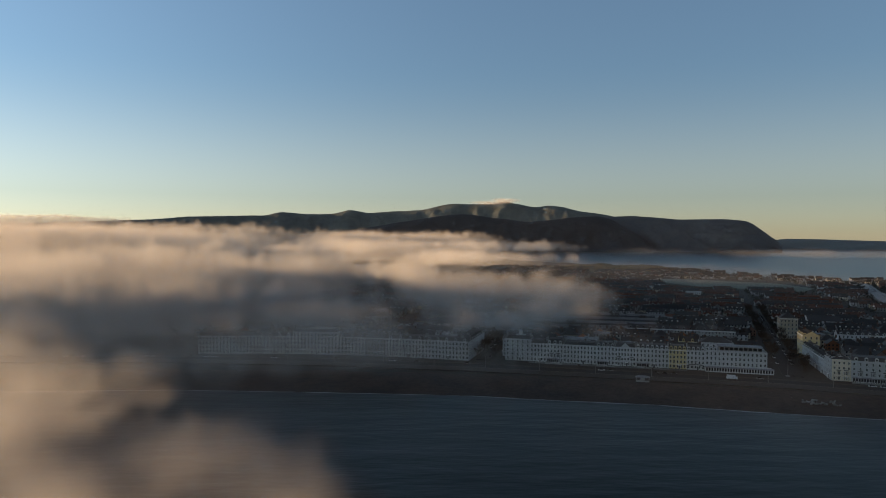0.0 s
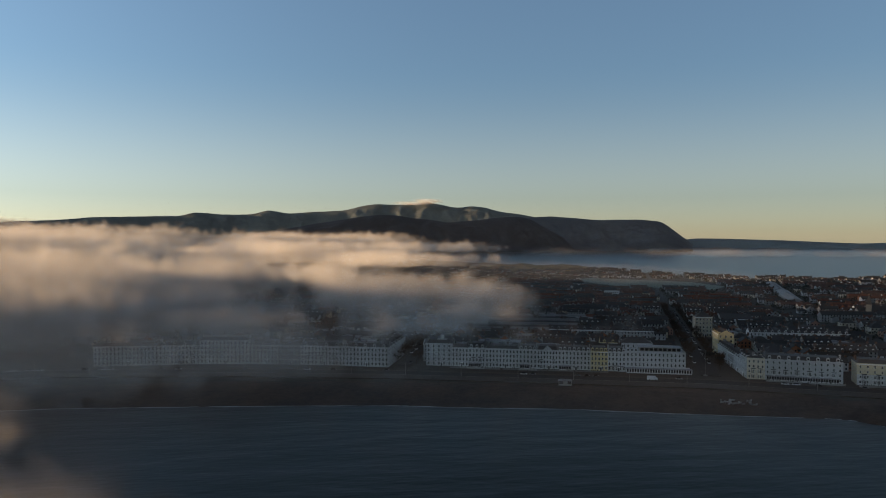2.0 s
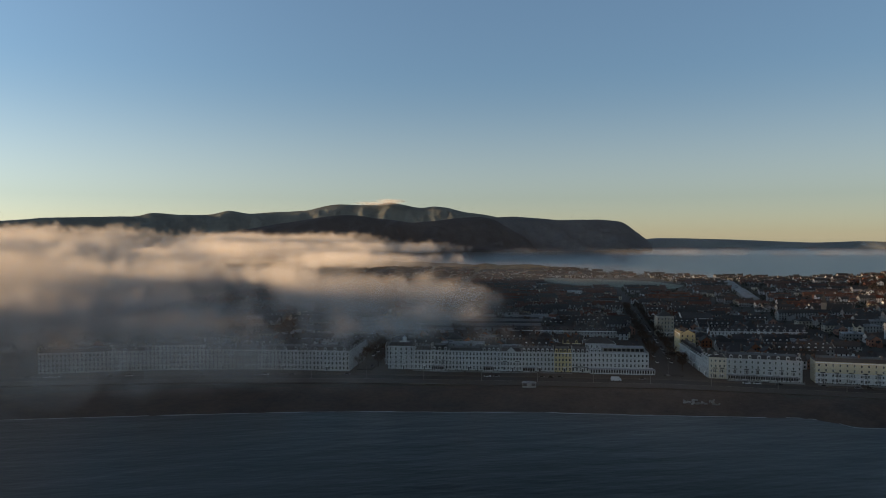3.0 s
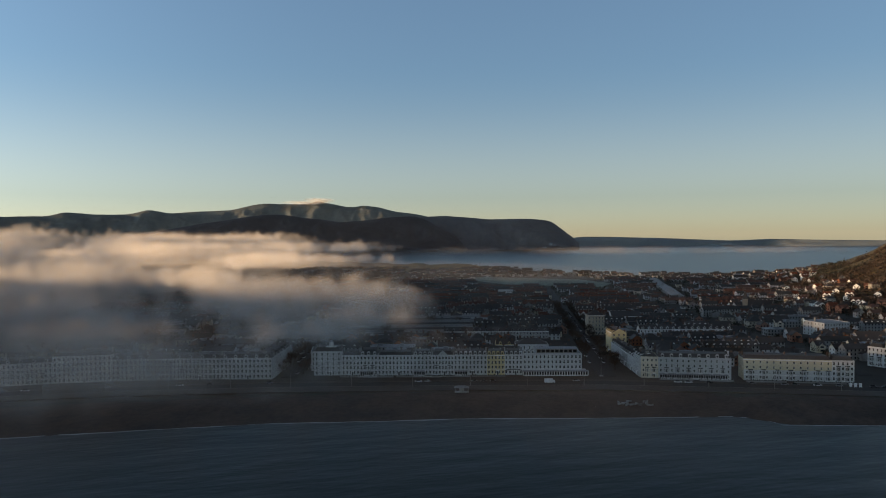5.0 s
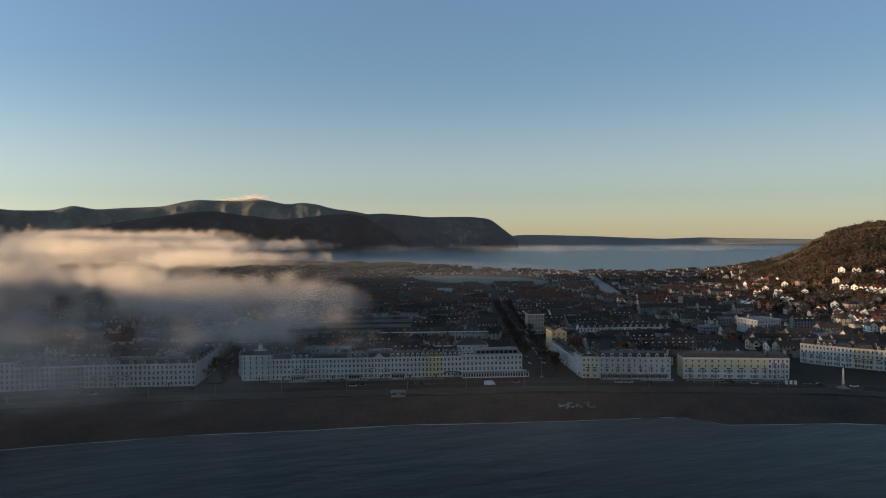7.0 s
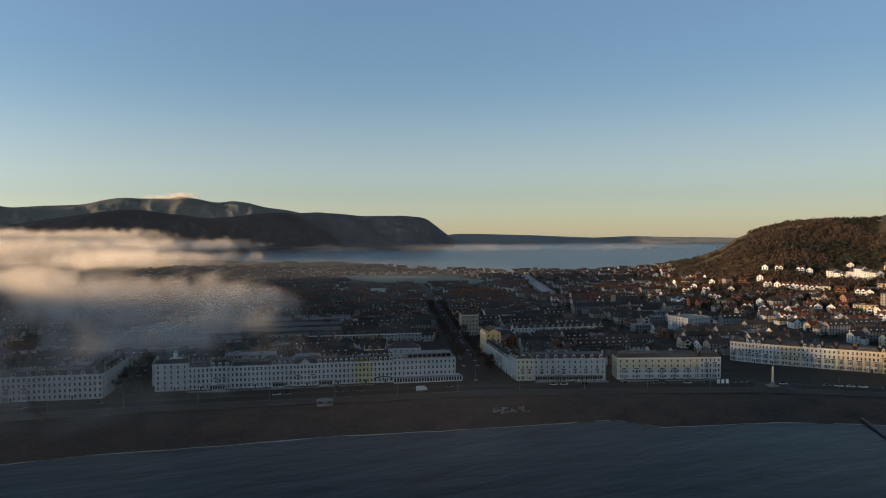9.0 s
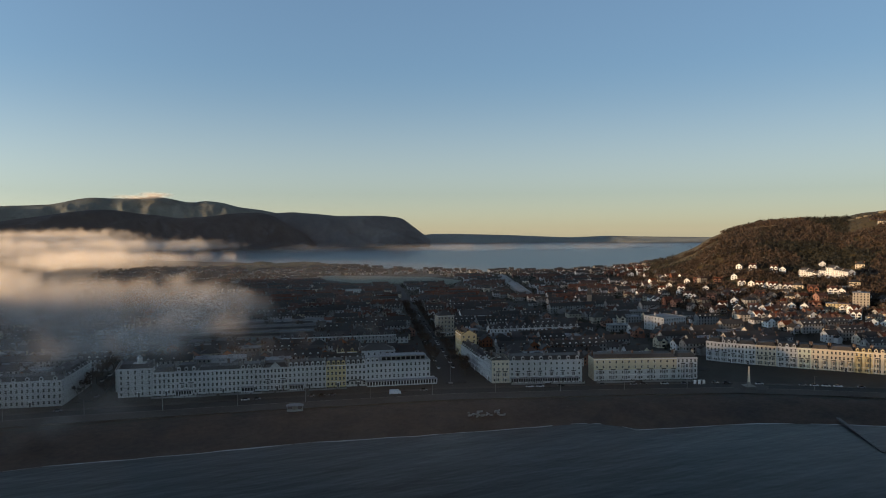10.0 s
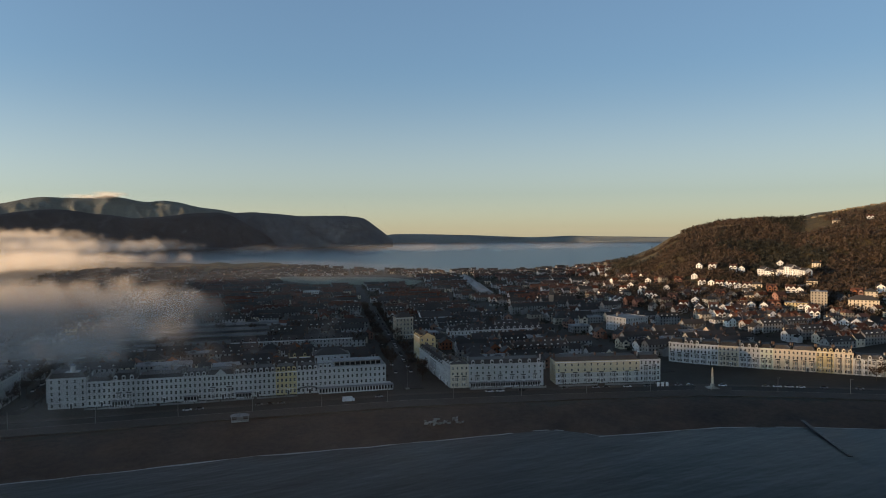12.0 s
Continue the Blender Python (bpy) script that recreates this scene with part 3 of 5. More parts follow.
BAY_MIST = fog_material("bay_mist", [
    (-86, 114, 74, 28, 22, 16, 1.4),
    (-68, 106, 73, 26, 18, 15, 1.2),
    (-54, 94, 62, 22, 14, 12, 0.9),
    (-38, 104, 65, 16, 12, 9, 1.1),
    (-19, 94, 63, 15, 10, 10, 1.1),
    (-110, 150, 62, 46, 34, 16, 0.7),
], 0.15, grain=0.026, wisp=0.9, soft=1.2, curl=0.75)
fog_bank("bay_mist", "torn wisps of mist low over the water", -170, 6, 74, 190, 30, 100, 2.5, BAY_MIST)
BAY_HAZE = fog_material("bay_haze", [(-90, 290, 44, 190, 90, 36, 1.2), (110, 290, 34, 150, 80, 28, 1.2), (240, 360, 18, 80, 50, 22, 1.3)], 0.004, grain=0.012, wisp=0.75, soft=0.9)
fog_bank("bay_haze", "faint warm haze over the bay", -420, 460, 170, 450, 4, 110, 22.0, BAY_HAZE)


# ---- buildings: shared pieces ----
SHARED = {}


def shared(key, make):
    if key not in SHARED:
        SHARED[key] = make()
    return SHARED[key]


def window_mesh(w, h):
    def make():
        s = Shape()
        t = 0.07
        s.box(-w / 2, -w / 2 + t, 0, 0.1, 0, h)
        s.box(w / 2 - t, w / 2, 0, 0.1, 0, h)
        s.box(-w / 2 + t, w / 2 - t, 0, 0.1, 0, t)
        s.box(-w / 2 + t, w / 2 - t, 0, 0.1, h - t, h)
        s.box(-w / 2 + t, w / 2 - t, 0.02, 0.1, h * 0.5 - 0.04, h * 0.5 + 0.04)
        s.face([(-w / 2, 0.08, 0), (w / 2, 0.08, 0), (w / 2, 0.08, h), (-w / 2, 0.08, h)], 1)
        return s.data("window", FRAME, GLASS)
    return shared(("window", w, h), make)


BAY = [(0, 0), (0.7, -1.0), (2.2, -1.0), (2.9, 0)]


def bay_mesh(floors, fh, wall):
    """The walls of a canted bay over some floors, with an opening on each of its three sides and a small lead roof."""
    def make():
        s = Shape()
        o = [(x - 1.45, y) for x, y in BAY]
        top = floors * fh
        for (x0, y0), (x1, y1) in zip(o, o[1:]):
            L = math.hypot(x1 - x0, y1 - y0)
            s.wall((x0, y0), (x1, y1), 0, top, [L / 2], [k * fh + 0.8 for k in range(floors)], L - 0.5, fh - 1.25, 0.15)
        e = [(x * 1.08, y * 1.12) for x, y in o]
        s.solid([(x, y, top) for x, y in e], [(x * 0.9, y * 0.8, top + 0.45) for x, y in e], 1)
        return s.data("bay_window", wall, SLATE)
    return shared(("bay", floors, fh, wall.name), make)


def pane_mesh(w, h):
    def make():
        s = Shape()
        s.box(-w / 2, w / 2, 0, 0.05, 0, h)
        s.box(-0.05, 0.05, -0.03, 0.0, 0, h, 1)
        return s.data("pane", GLASS, FRAME)
    return shared(("pane", round(w, 2), round(h, 2)), make)


def add_bay(body, x, floors, fh, wall):
    bay = part("bay_window", bay_mesh(floors, fh, wall), body, pose(x, 0, 0))
    for (x0, y0), (x1, y1) in zip(BAY, BAY[1:]):
        L = math.hypot(x1 - x0, y1 - y0)
        turn = math.degrees(math.atan2(y1 - y0, x1 - x0))
        for k in range(floors):
            m = pose((x0 + x1) / 2 - 1.45, (y0 + y1) / 2, k * fh + 0.78, 0, 0, turn) @ pose(0, 0.12, 0)
            part("pane", pane_mesh(L - 0.46, fh - 1.2), bay, m)


def dormer_mesh(kind, wall):
    """An attic window: 'round' with an arched white head, 'gabled' with a little roof."""
    def make():
        s = Shape()
        w, h, deep = (1.9, 1.6, 2.6)
        s.box(-w / 2, w / 2, 0.0, deep, 0, h)
        s.face([(-0.55, -0.02, 0.35), (0.55, -0.02, 0.35), (0.55, -0.02, 1.45), (-0.55, -0.02, 1.45)], 1)
        if kind == 'round':
            k = 7
            arc = [(-w / 2 * math.cos(math.pi * i / k) * 1.08, h + w / 2 * math.sin(math.pi * i / k) * 0.9) for i in range(k + 1)]
            s.solid([(x, -0.12, z) for x, z in arc], [(x, 0.3, z) for x, z in arc], 0)
            s.solid([(x * 0.9, 0.3, z - 0.1) for x, z in arc], [(x * 0.9, deep, z - 0.1) for x, z in arc], 2)
        else:
            s.gable(-w / 2, w / 2, -0.1, deep, h, 0.95, 'y', 0.18, 2, 0.12, 0)
        return s.data("dormer", wall, GLASS, SLATE)
    return shared(("dormer", kind, wall.name), make)


def chimney_mesh(w, d, h, mat):
    def make():
        s = Shape()
        s.box(-w / 2, w / 2, -d / 2, d / 2, -1.2, h)
        s.box(-w / 2 - 0.1, w / 2 + 0.1, -d / 2 - 0.1, d / 2 + 0.1, h - 0.25, h)
        k = max(2, int(w / 0.45))
        for i in range(k):
            s.tube(-w / 2 + (i + 0.5) * w / k, 0, 0.14, 0.11, h - 0.05, h + 0.5, 6, 1)
        return s.data("chimney", mat, SOOTY)
    return shared(("chimney", w, d, h, mat.name), make)


def hotel(label, p0, p1, depth=13.0, floors=4, fh=3.3, cols=None, wall=WHITE, roof='mansard', dormers=0, dormer_kind='gabled', bays=(), bay_floors=2,
          chimneys=2, z=4.6, sides=(True, True), win=(1.2, 1.9), name="hotel", category="hotel", rise=2.6, pediment=False, lounge=0.0, garden=False, base=0, group="seafront hotels"):
    """A seafront house whose front runs from p0 to p1, seen from the sea with p0 on its left."""
    p0, p1 = Vector(p0), Vector(p1)
    L = (p1 - p0).length
    turn = math.degrees(math.atan2(p1.y - p0.y, p1.x - p0.x))
    cols = cols or max(2, int(round(L / 2.6)))
    H = floors * fh
    xs = [(i + 0.5) * L / cols for i in range(cols)]
    zs = [k * fh + 0.9 for k in range(floors)]
    w, h = win
    s = Shape()
    # openings are left where a bay stands before the wall
    if base:
        s.wall((0, 0), (L, 0), -1.5, base * fh, xs, zs[:base], w, h, 0.25, 1)
    s.wall((0, 0), (L, 0), base * fh if base else -1.5, H + 0.7, xs, zs[base:], w, h)
    k = max(2, int(depth / 4))
    ys = [(i + 0.5) * depth / k for i in range(k)]
    s.wall((L, 0), (L, depth), -1.5, H + 0.7, ys if sides[1] else [], zs, w, h)
    s.wall((0, depth), (0, 0), -1.5, H + 0.7, ys if sides[0] else [], zs, w, h)
    s.wall((L, depth), (0, depth), -1.5, H + 0.7, xs[::2], zs, w, h)
    body = new(name, s.data(name, wall, WHITE) if base else s.data(name, wall))
    body.matrix_world = pose(p0.x, p0.y, z, 0, 0, turn)
    tagged(body, label, category, group)
    c = Shape()
    c.box(-0.25, L + 0.25, -0.42, 0.02, H - 0.15, H + 0.22)
    part("cornice", c.data("cornice", wall if wall in (WHITE, CREAM) else FRAME), body)
    c = Shape()
    c.box(-0.02, L + 0.02, -0.13, 0.01, fh - 0.05, fh + 0.17)
    part("string_course", c.data("string_course", wall if wall in (WHITE, CREAM) else FRAME), body)
    pane = window_mesh(w, h)
    skip = set()
    for b in bays:
        for i, x in enumerate(xs):
            if abs(x - b * L) < 1.6:
                skip.add(i)
    for i, x in enumerate(xs):
        for j, zz in enumerate(zs):
            if i in skip and j < bay_floors:
                continue
            part("window", pane, body, pose(x, 0.12, zz))
    if sides[1]:
        for y in ys:
            for zz in zs:
                part("window", pane, body, pose(L - 0.12, y, zz, 0, 0, 90))
    if sides[0]:
        for y in ys:
            for zz in zs:
                part("window", pane, body, pose(0.12, y, zz, 0, 0, -90))
    for b in bays:
        add_bay(body, b * L, bay_floors, fh, WHITE if base else wall)
    r = Shape()
    if roof == 'mansard':
        r.hip(0.15, L - 0.15, 0.5, depth - 0.2, H + 0.3, rise, 1.7, 0.0)
        r.box(1.9, L - 1.9, 2.2, depth - 1.9, H + 0.3 + rise, H + 0.42 + rise, 0)
    elif roof == 'gable':
        r.gable(0, L, 0.4, depth, H + 0.4, rise + 0.6, 'x', 0.1, 0, 0.2, 2)
    elif roof == 'flat':
        r.box(0.3, L - 0.3, 0.3, depth - 0.3, H + 0.1, H + 0.35, 1)
    elif roof == 'hip':
        r.hip(0.1, L - 0.1, 0.3, depth - 0.1, H + 0.35, rise + 1.0, None, 0.0)
    part("roof", r.data("roof", SLATE, LEAD, wall), body, label="dark slate roof" if roof != 'flat' else "pale flat roof")
    for i in range(dormers):
        x = (i + 0.5) * L / dormers
        part("dormer", dormer_mesh(dormer_kind, wall), body, pose(x, 0.35, H + 0.7))
    for i in range(chimneys):
        x = 0.5 + (L - 1.0) * (i / max(1, chimneys - 1))
        part("chimney", chimney_mesh(1.8, 0.8, 1.6, SOOTY if wall is not WHITE else GREY), body, pose(x, depth * 0.45, H + 0.3 + rise, 0, 0, 90))
    if pediment:
        g = Shape()
        g.solid([(L / 2 - 3.2, -0.1, H + 0.7), (L / 2 + 3.2, -0.1, H + 0.7), (L / 2 + 1.6, -0.1, H + 2.3), (L / 2, -0.1, H + 3.7), (L / 2 - 1.6, -0.1, H + 2.3)],
                [(L / 2 - 3.2, 0.4, H + 0.7), (L / 2 + 3.2, 0.4, H + 0.7), (L / 2 + 1.6, 0.4, H + 2.3), (L / 2, 0.4, H + 3.7), (L / 2 - 1.6, 0.4, H + 2.3)])
        part("gable", g.data("gable", wall), body, label="shaped white gable")
    if lounge:
        g = Shape()
        x0, x1 = 0.6, 0.6 + (L - 1.2) * lounge
        g.box(x0, x1, -3.0, -0.02, -0.3, 0.8)
        g.box(x0 - 0.2, x1 + 0.2, -3.25, -0.02, 2.75, 3.05, 2)
        k = max(3, int((x1 - x0) / 1.5))
        for i in range(k + 1):
            x = x0 + (x1 - x0 - 0.3) * i / k
            g.box(x, x + 0.3, -3.0, -2.85, 0.8, 2.75)
        g.face([(x0, -2.9, 0.8), (x1, -2.9, 0.8), (x1, -2.9, 2.75), (x0, -2.9, 2.75)], 1)
        part("sun_lounge", g.data("sun_lounge", WHITE, GLASS, LEAD), body, label="white glazed sun lounge on the ground floor")
    if garden:
        g = Shape()
        g.box(0.2, L * 0.45, -6.6, -6.3, -0.6, 0.75)
        g.box(L * 0.55, L - 0.2, -6.6, -6.3, -0.6, 0.75)
        for x in (0.0, L * 0.45, L * 0.55 - 0.35, L - 0.35):
            g.box(x, x + 0.35, -6.65, -6.25, -0.6, 1.15)
        part("garden_wall", g.data("garden_wall", GREY), body)
        g = Shape()
        q = random.Random(int(p0.x * 10))
        for i in range(int(L / 1.3)):
            x = 0.6 + i * 1.3
            if abs(x - L / 2) > 1.2:
                r, hh = q.uniform(0.35, 0.7), q.uniform(0.5, 1.6)
                g.tube(x, -5.6 + q.uniform(-0.3, 0.3), r, r * 0.5, -0.4, hh, 5)
        part("hedge", g.data("hedge", EVERGREEN), body, label="dark clipped hedge behind the garden wall")
        g = Shape()
        wy = q.uniform(4, 8)
        g.box(L * 0.15, L * 0.7, depth, depth + wy, -1.5, H * 0.7)
        g.box(L * 0.13, L * 0.72, depth, depth + wy + 0.2, H * 0.7, H * 0.7 + 0.3, 1)
        part("rear_wing", g.data("rear_wing", wall, LEAD), body)
    d = Shape()
    d.box(-0.6, 0.6, -0.05, 0.1, 0, 2.4)
    d.box(-0.9, 0.9, -1.0, 0.0, 2.7, 2.95, 1)
    d.tube(-0.75, -0.85, 0.12, 0.12, 0, 2.7, 6, 1)
    d.tube(0.75, -0.85, 0.12, 0.12, 0, 2.7, 6, 1)
    xd = xs[len(xs) // 2] + L / cols / 2 if cols > 2 else L / 2
    part("porch", d.data("porch", IRON, FRAME), body, pose(xd, 0, 0))
    return body


# ---- the long terrace between the two streets ----
A, B = Vector((45, 529)), Vector((228, 477))
AX = (B - A).normalized()
IN = Vector((-AX.y, AX.x))


def on_front(s, back=0.0):
    return A + AX * s + IN * back


t1 = hotel("tall cream-grey corner hotel with a rooftop turret", on_front(3.4, -0.6), on_front(22.6, -0.6), 16, 5, 3.2, 5, WHITE, 'mansard', 0, chimneys=2, win=(1.15, 1.8))


def turret(body, x, y, z):
    s = Shape()
    s.box(-3.2, 3.2, -2.2, 2.2, 0, 1.6)
    s.box(-3.5, 3.5, -2.5, 2.5, 1.6, 1.9)
    s.tube(0, 0, 1.5, 1.4, 1.9, 4.6, 8)
    s.tube(0, 0, 1.7, 1.6, 4.6, 4.9, 8)
    s.tube(0, 0, 1.5, 0.25, 4.9, 6.4, 8, 1)
    part("turret", s.data("turret", WHITE, LEAD), body, pose(x, y, z), "white octagonal roof turret")


turret(t1, 11.5, 4.5, 17.5)
hotel("grey-white terraced hotel with a plain parapet", on_front(22.6), on_front(35.0), 14, 4, 3.3, 5, WHITE, 'mansard', 0, chimneys=2, sides=(False, False), garden=True)
hotel("white hotel with a tall mansard and three arched dormers", on_front(35.0, -0.4), on_front(47.5, -0.4), 14, 4, 3.35, 5, WHITE, 'mansard', 3, 'round', (0.3, 0.7), 2, 2, sides=(False, False), rise=3.6, garden=True, lounge=0.8)
hotel("long white terraced hotel with four rows of sashes", on_front(47.5), on_front(72.0), 14, 4, 3.3, 10, WHITE, 'mansard', 0, chimneys=3, sides=(False, False), rise=2.0, garden=True)
hotel("white terraced hotel with attic rooms behind its parapet", on_front(72.0), on_front(85.0), 14, 4, 3.3, 5, WHITE, 'mansard', 4, 'gabled', chimneys=2, sides=(False, False), garden=True, lounge=0.6)
hotel("white hotel with a shaped central gable", on_front(85.0, -0.3), on_front(100.0, -0.3), 14, 4, 3.3, 7, WHITE, 'mansard', 0, 'round', (0.2, 0.8), 2, 2, sides=(False, False), pediment=True, garden=True)
hotel("white terraced hotel with a row of arched dormers", on_front(100.0), on_front(123.0), 14, 4, 3.3, 9, WHITE, 'mansard', 7, 'round', chimneys=3, sides=(False, False), garden=True, lounge=0.4)
hotel("pale yellow terraced hotel with arched dormers", on_front(123.0), on_front(135.0), 14, 4, 3.3, 5, OCHRE, 'mansard', 4, 'round', chimneys=2, sides=(False, False), garden=True)
hotel("white terraced hotel with an arched canopy at its door", on_front(135.0), on_front(147.5), 14, 4, 3.3, 5, WHITE, 'mansard', 4, 'round', chimneys=2, sides=(False, False))
george = hotel("large white corner hotel with a glazed ground-floor verandah", on_front(147.5, -0.8), on_front(188.0, -0.8), 17, 4, 3.5, 15, WHITE, 'flat', 0, chimneys=0, sides=(False, True))


def verandah(body, L):
    s = Shape()
    s.box(0, L + 3.5, -4.2, 0, 0, 0.7)
    s.box(-0.3, L + 3.9, -4.6, 0, 3.0, 3.35, 2)
    k = int(L / 1.6)
    for i in range(k + 1):
        x = (L + 3.4) * i / k
        s.box(x - 0.3, x + 0.3, -4.2, -4.02, 0.7, 3.0)
    s.face([(0.1, -4.1, 0.7), (L + 3.4, -4.1, 0.7), (L + 3.4, -4.1, 3.0), (0.1, -4.1, 3.0)], 1)
    s.box(L, L + 3.5, -4.0, 6, 0, 3.0)
    part("verandah", s.data("verandah", WHITE, GLASS, LEAD), body, pose(0, 0, 0), "white glazed sun lounge along the front")
    p = Shape()
    p.box(0, 28, 3.0, 12, 0, 3.0)
    p.box(-0.8, 28.8, 2.2, 12.6, 3.0, 3.35, 2)
    for i in range(9):
        p.face([(0.6 + i * 3.1, 2.98, 0.6), (3.2 + i * 3.1, 2.98, 0.6), (3.2 + i * 3.1, 2.98, 2.6), (0.6 + i * 3.1, 2.98, 2.6)], 1)
    part("penthouse", p.data("penthouse", GREY, GLASS, LEAD), body, pose(9.5, 0, 14.2), "set-back grey roof storey with a pale flat roof")
    for i in range(3):
        part("dormer", dormer_mesh('round', WHITE), body, pose(1.4 + i * 2.7, 0.35, 14.6))


verandah(george, 40.5)


def canopy():
    s = Shape()
    k = 8
    for i in range(k):
        a0, a1 = math.pi * i / k, math.pi * (i + 1) / k
        x0, x1 = 6 - 6 * math.cos(a0), 6 - 6 * math.cos(a1)
        z0, z1 = 2.6 + 1.3 * math.sin(a0), 2.6 + 1.3 * math.sin(a1)
        s.solid([(x0, -2.6, z0), (x1, -2.6, z1), (x1, 0, z1), (x0, 0, z0)], [(x0, -2.6, z0 + 0.2), (x1, -2.6, z1 + 0.2), (x1, 0, z1 + 0.2), (x0, 0, z0 + 0.2)])
    for x in (0.2, 4, 8, 11.8):
        s.box(x - 0.08, x + 0.08, -2.6, -2.4, 0, 2.8)
    p = on_front(135.2, -0.05)
    ob = tagged(new("entrance_canopy", s.data("entrance_canopy", IRON)), "dark arched glass and iron entrance canopy", "canopy")
    ob.matrix_world = pose(p.x, p.y, 4.6, 0, 0, math.degrees(math.atan2(AX.y, AX.x)))


canopy()
# the wing that runs back from the tall corner house
hotel("cream-grey rear wing along the side street", (51.0, 570.0), (47.6, 545.0), 12, 4, 3.2, 8, WHITE, 'gable', 0, chimneys=2, group="side street houses")

# ---- the older crescent beyond the first street, half in the fog ----
C = [(20, 524), (-14, 533.5), (-45, 541.5), (-62, 545), (-84, 548.5), (-120, 551), (-150, 551.5), (-196, 551)]
CW = [("white corner hotel with dark balconies and a slate mansard", 13), ("white terraced hotel with balconies over the street", 12), ("grey-white terraced hotel with a low attic", 7),
      ("white terraced guest house with dormers", 8), ("tall white hotel at the middle of the crescent", 13), ("white terraced hotel with bay windows", 11), ("long white crescent hotel dim in the fog", 17)]
for i, (label, cols) in enumerate(CW):
    a, b = Vector(C[i + 1]), Vector(C[i])
    hotel(label, a, b, 14, 4 if i != 4 else 5, 3.4, cols, WHITE if i != 2 else GREY, 'mansard', (5, 4, 0, 3, 0, 4, 0)[i], 'gabled', (0.2, 0.5, 0.8) if i in (1, 5) else (), 2, 3, sides=(False, i == 0))
hotel("white side wing of the corner hotel along the street", (21.0, 527.0), (35.0, 577.0), 13, 4, 3.4, 16, WHITE, 'mansard', 6, 'gabled', chimneys=4, sides=(False, False), group="side street houses")

# ---- the blocks beyond the second street ----
hotel("cream corner hotel with a bowed shopfront and hipped roof", (259.5, 457.0), (269.6, 452.7), 15, 4, 3.35, 4, CREAM, 'hip', 0, 'gabled', (0.35, 0.75), 2, 1, sides=(True, False), win=(1.1, 1.5))
hotel("long white terraced hotel with bays and round dormers", (269.6, 452.9), (312.5, 434.2), 14, 4, 3.3, 13, WHITE, 'mansard', 8, 'round', (0.115, 0.27, 0.42, 0.58, 0.73, 0.885), 2, 3, sides=(False, True), garden=True, lounge=0.95, win=(1.1, 1.55))
for i in range(5):
    a, b = Vector((259.8, 459.0)), Vector((283.0, 540.0))
    q0, q1 = a.lerp(b, (i + 1) / 5), a.lerp(b, i / 5)
    hotel("white side-street terraced house with small dormers" if i < 4 else "grey-white side-street house with a shop below", q0, q1, 11, 3 if i else 4, 3.3, 6, WHITE if i != 2 else GREY, 'gable', 3, 'gabled', (), 2, 2,
          sides=(False, False), group="side street houses", name="terraced_house", category="house", rise=2.2)
hotel("tall buff corner house with crow-stepped yellow gables", (290.0, 562.0), (284.5, 542.5), 12, 5, 3.4, 6, OCHRE, 'gable', 4, 'gabled', (), 2, 2, sides=(True, True), group="side street houses", name="corner_house", category="house")
hotel("yellow terraced hotel with white ground-floor bays", (320.0, 431.6), (369.2, 409.4), 14, 4, 3.3, 13, YELLOW, 'mansard', 0, 'gabled', (0.08, 0.23, 0.385, 0.54, 0.69, 0.845, 0.96), 2, 5, sides=(True, False), garden=True, base=2, win=(1.1, 1.55))
hotel("white end-of-terrace hotel with bays", (369.2, 409.4), (381.5, 403.8), 14, 4, 3.3, 5, WHITE, 'mansard', 0, 'gabled', (0.3, 0.7), 3, 2, sides=(False, True), garden=True)

# ---- the curved parade under the headland ----
R = [(438, 447), (441.5, 437), (447, 427), (453.5, 417), (461, 406), (468.5, 395), (473.5, 388.5), (480, 379.5), (488, 367.5), (494, 359), (500.5, 350), (511, 335), (523, 319), (536, 303)]
RW = [("white", WHITE), ("white", WHITE), ("white", WHITE), ("pale pinkish-cream", CREAM), ("white", WHITE), ("pale green", GREEN), ("cream", CREAM), ("cream", CREAM),
      ("yellow", OCHRE), ("pale yellow", CREAM), ("white gabled", WHITE), ("buff", STONE), ("white", WHITE)]
for i, (word, m) in enumerate(RW):
    a, b = Vector(R[i]), Vector(R[i + 1])
    L = (b - a).length
    n = max(2, int(round(L / 5.2)))
    hotel(f"{word} tall terraced house of the curved parade", a, b, 13, 4 if i < 10 else 3, 3.35, max(3, int(round(L / 2.5))), m, 'mansard', 3 if i in (1, 4, 8, 9, 10, 12) else 0, 'gabled',
          tuple((k + 0.5) / n for k in range(n)), 3 if i > 7 else 2, 2, sides=(i == 0, i == 12), name="parade_house", category="house", group="curved parade")


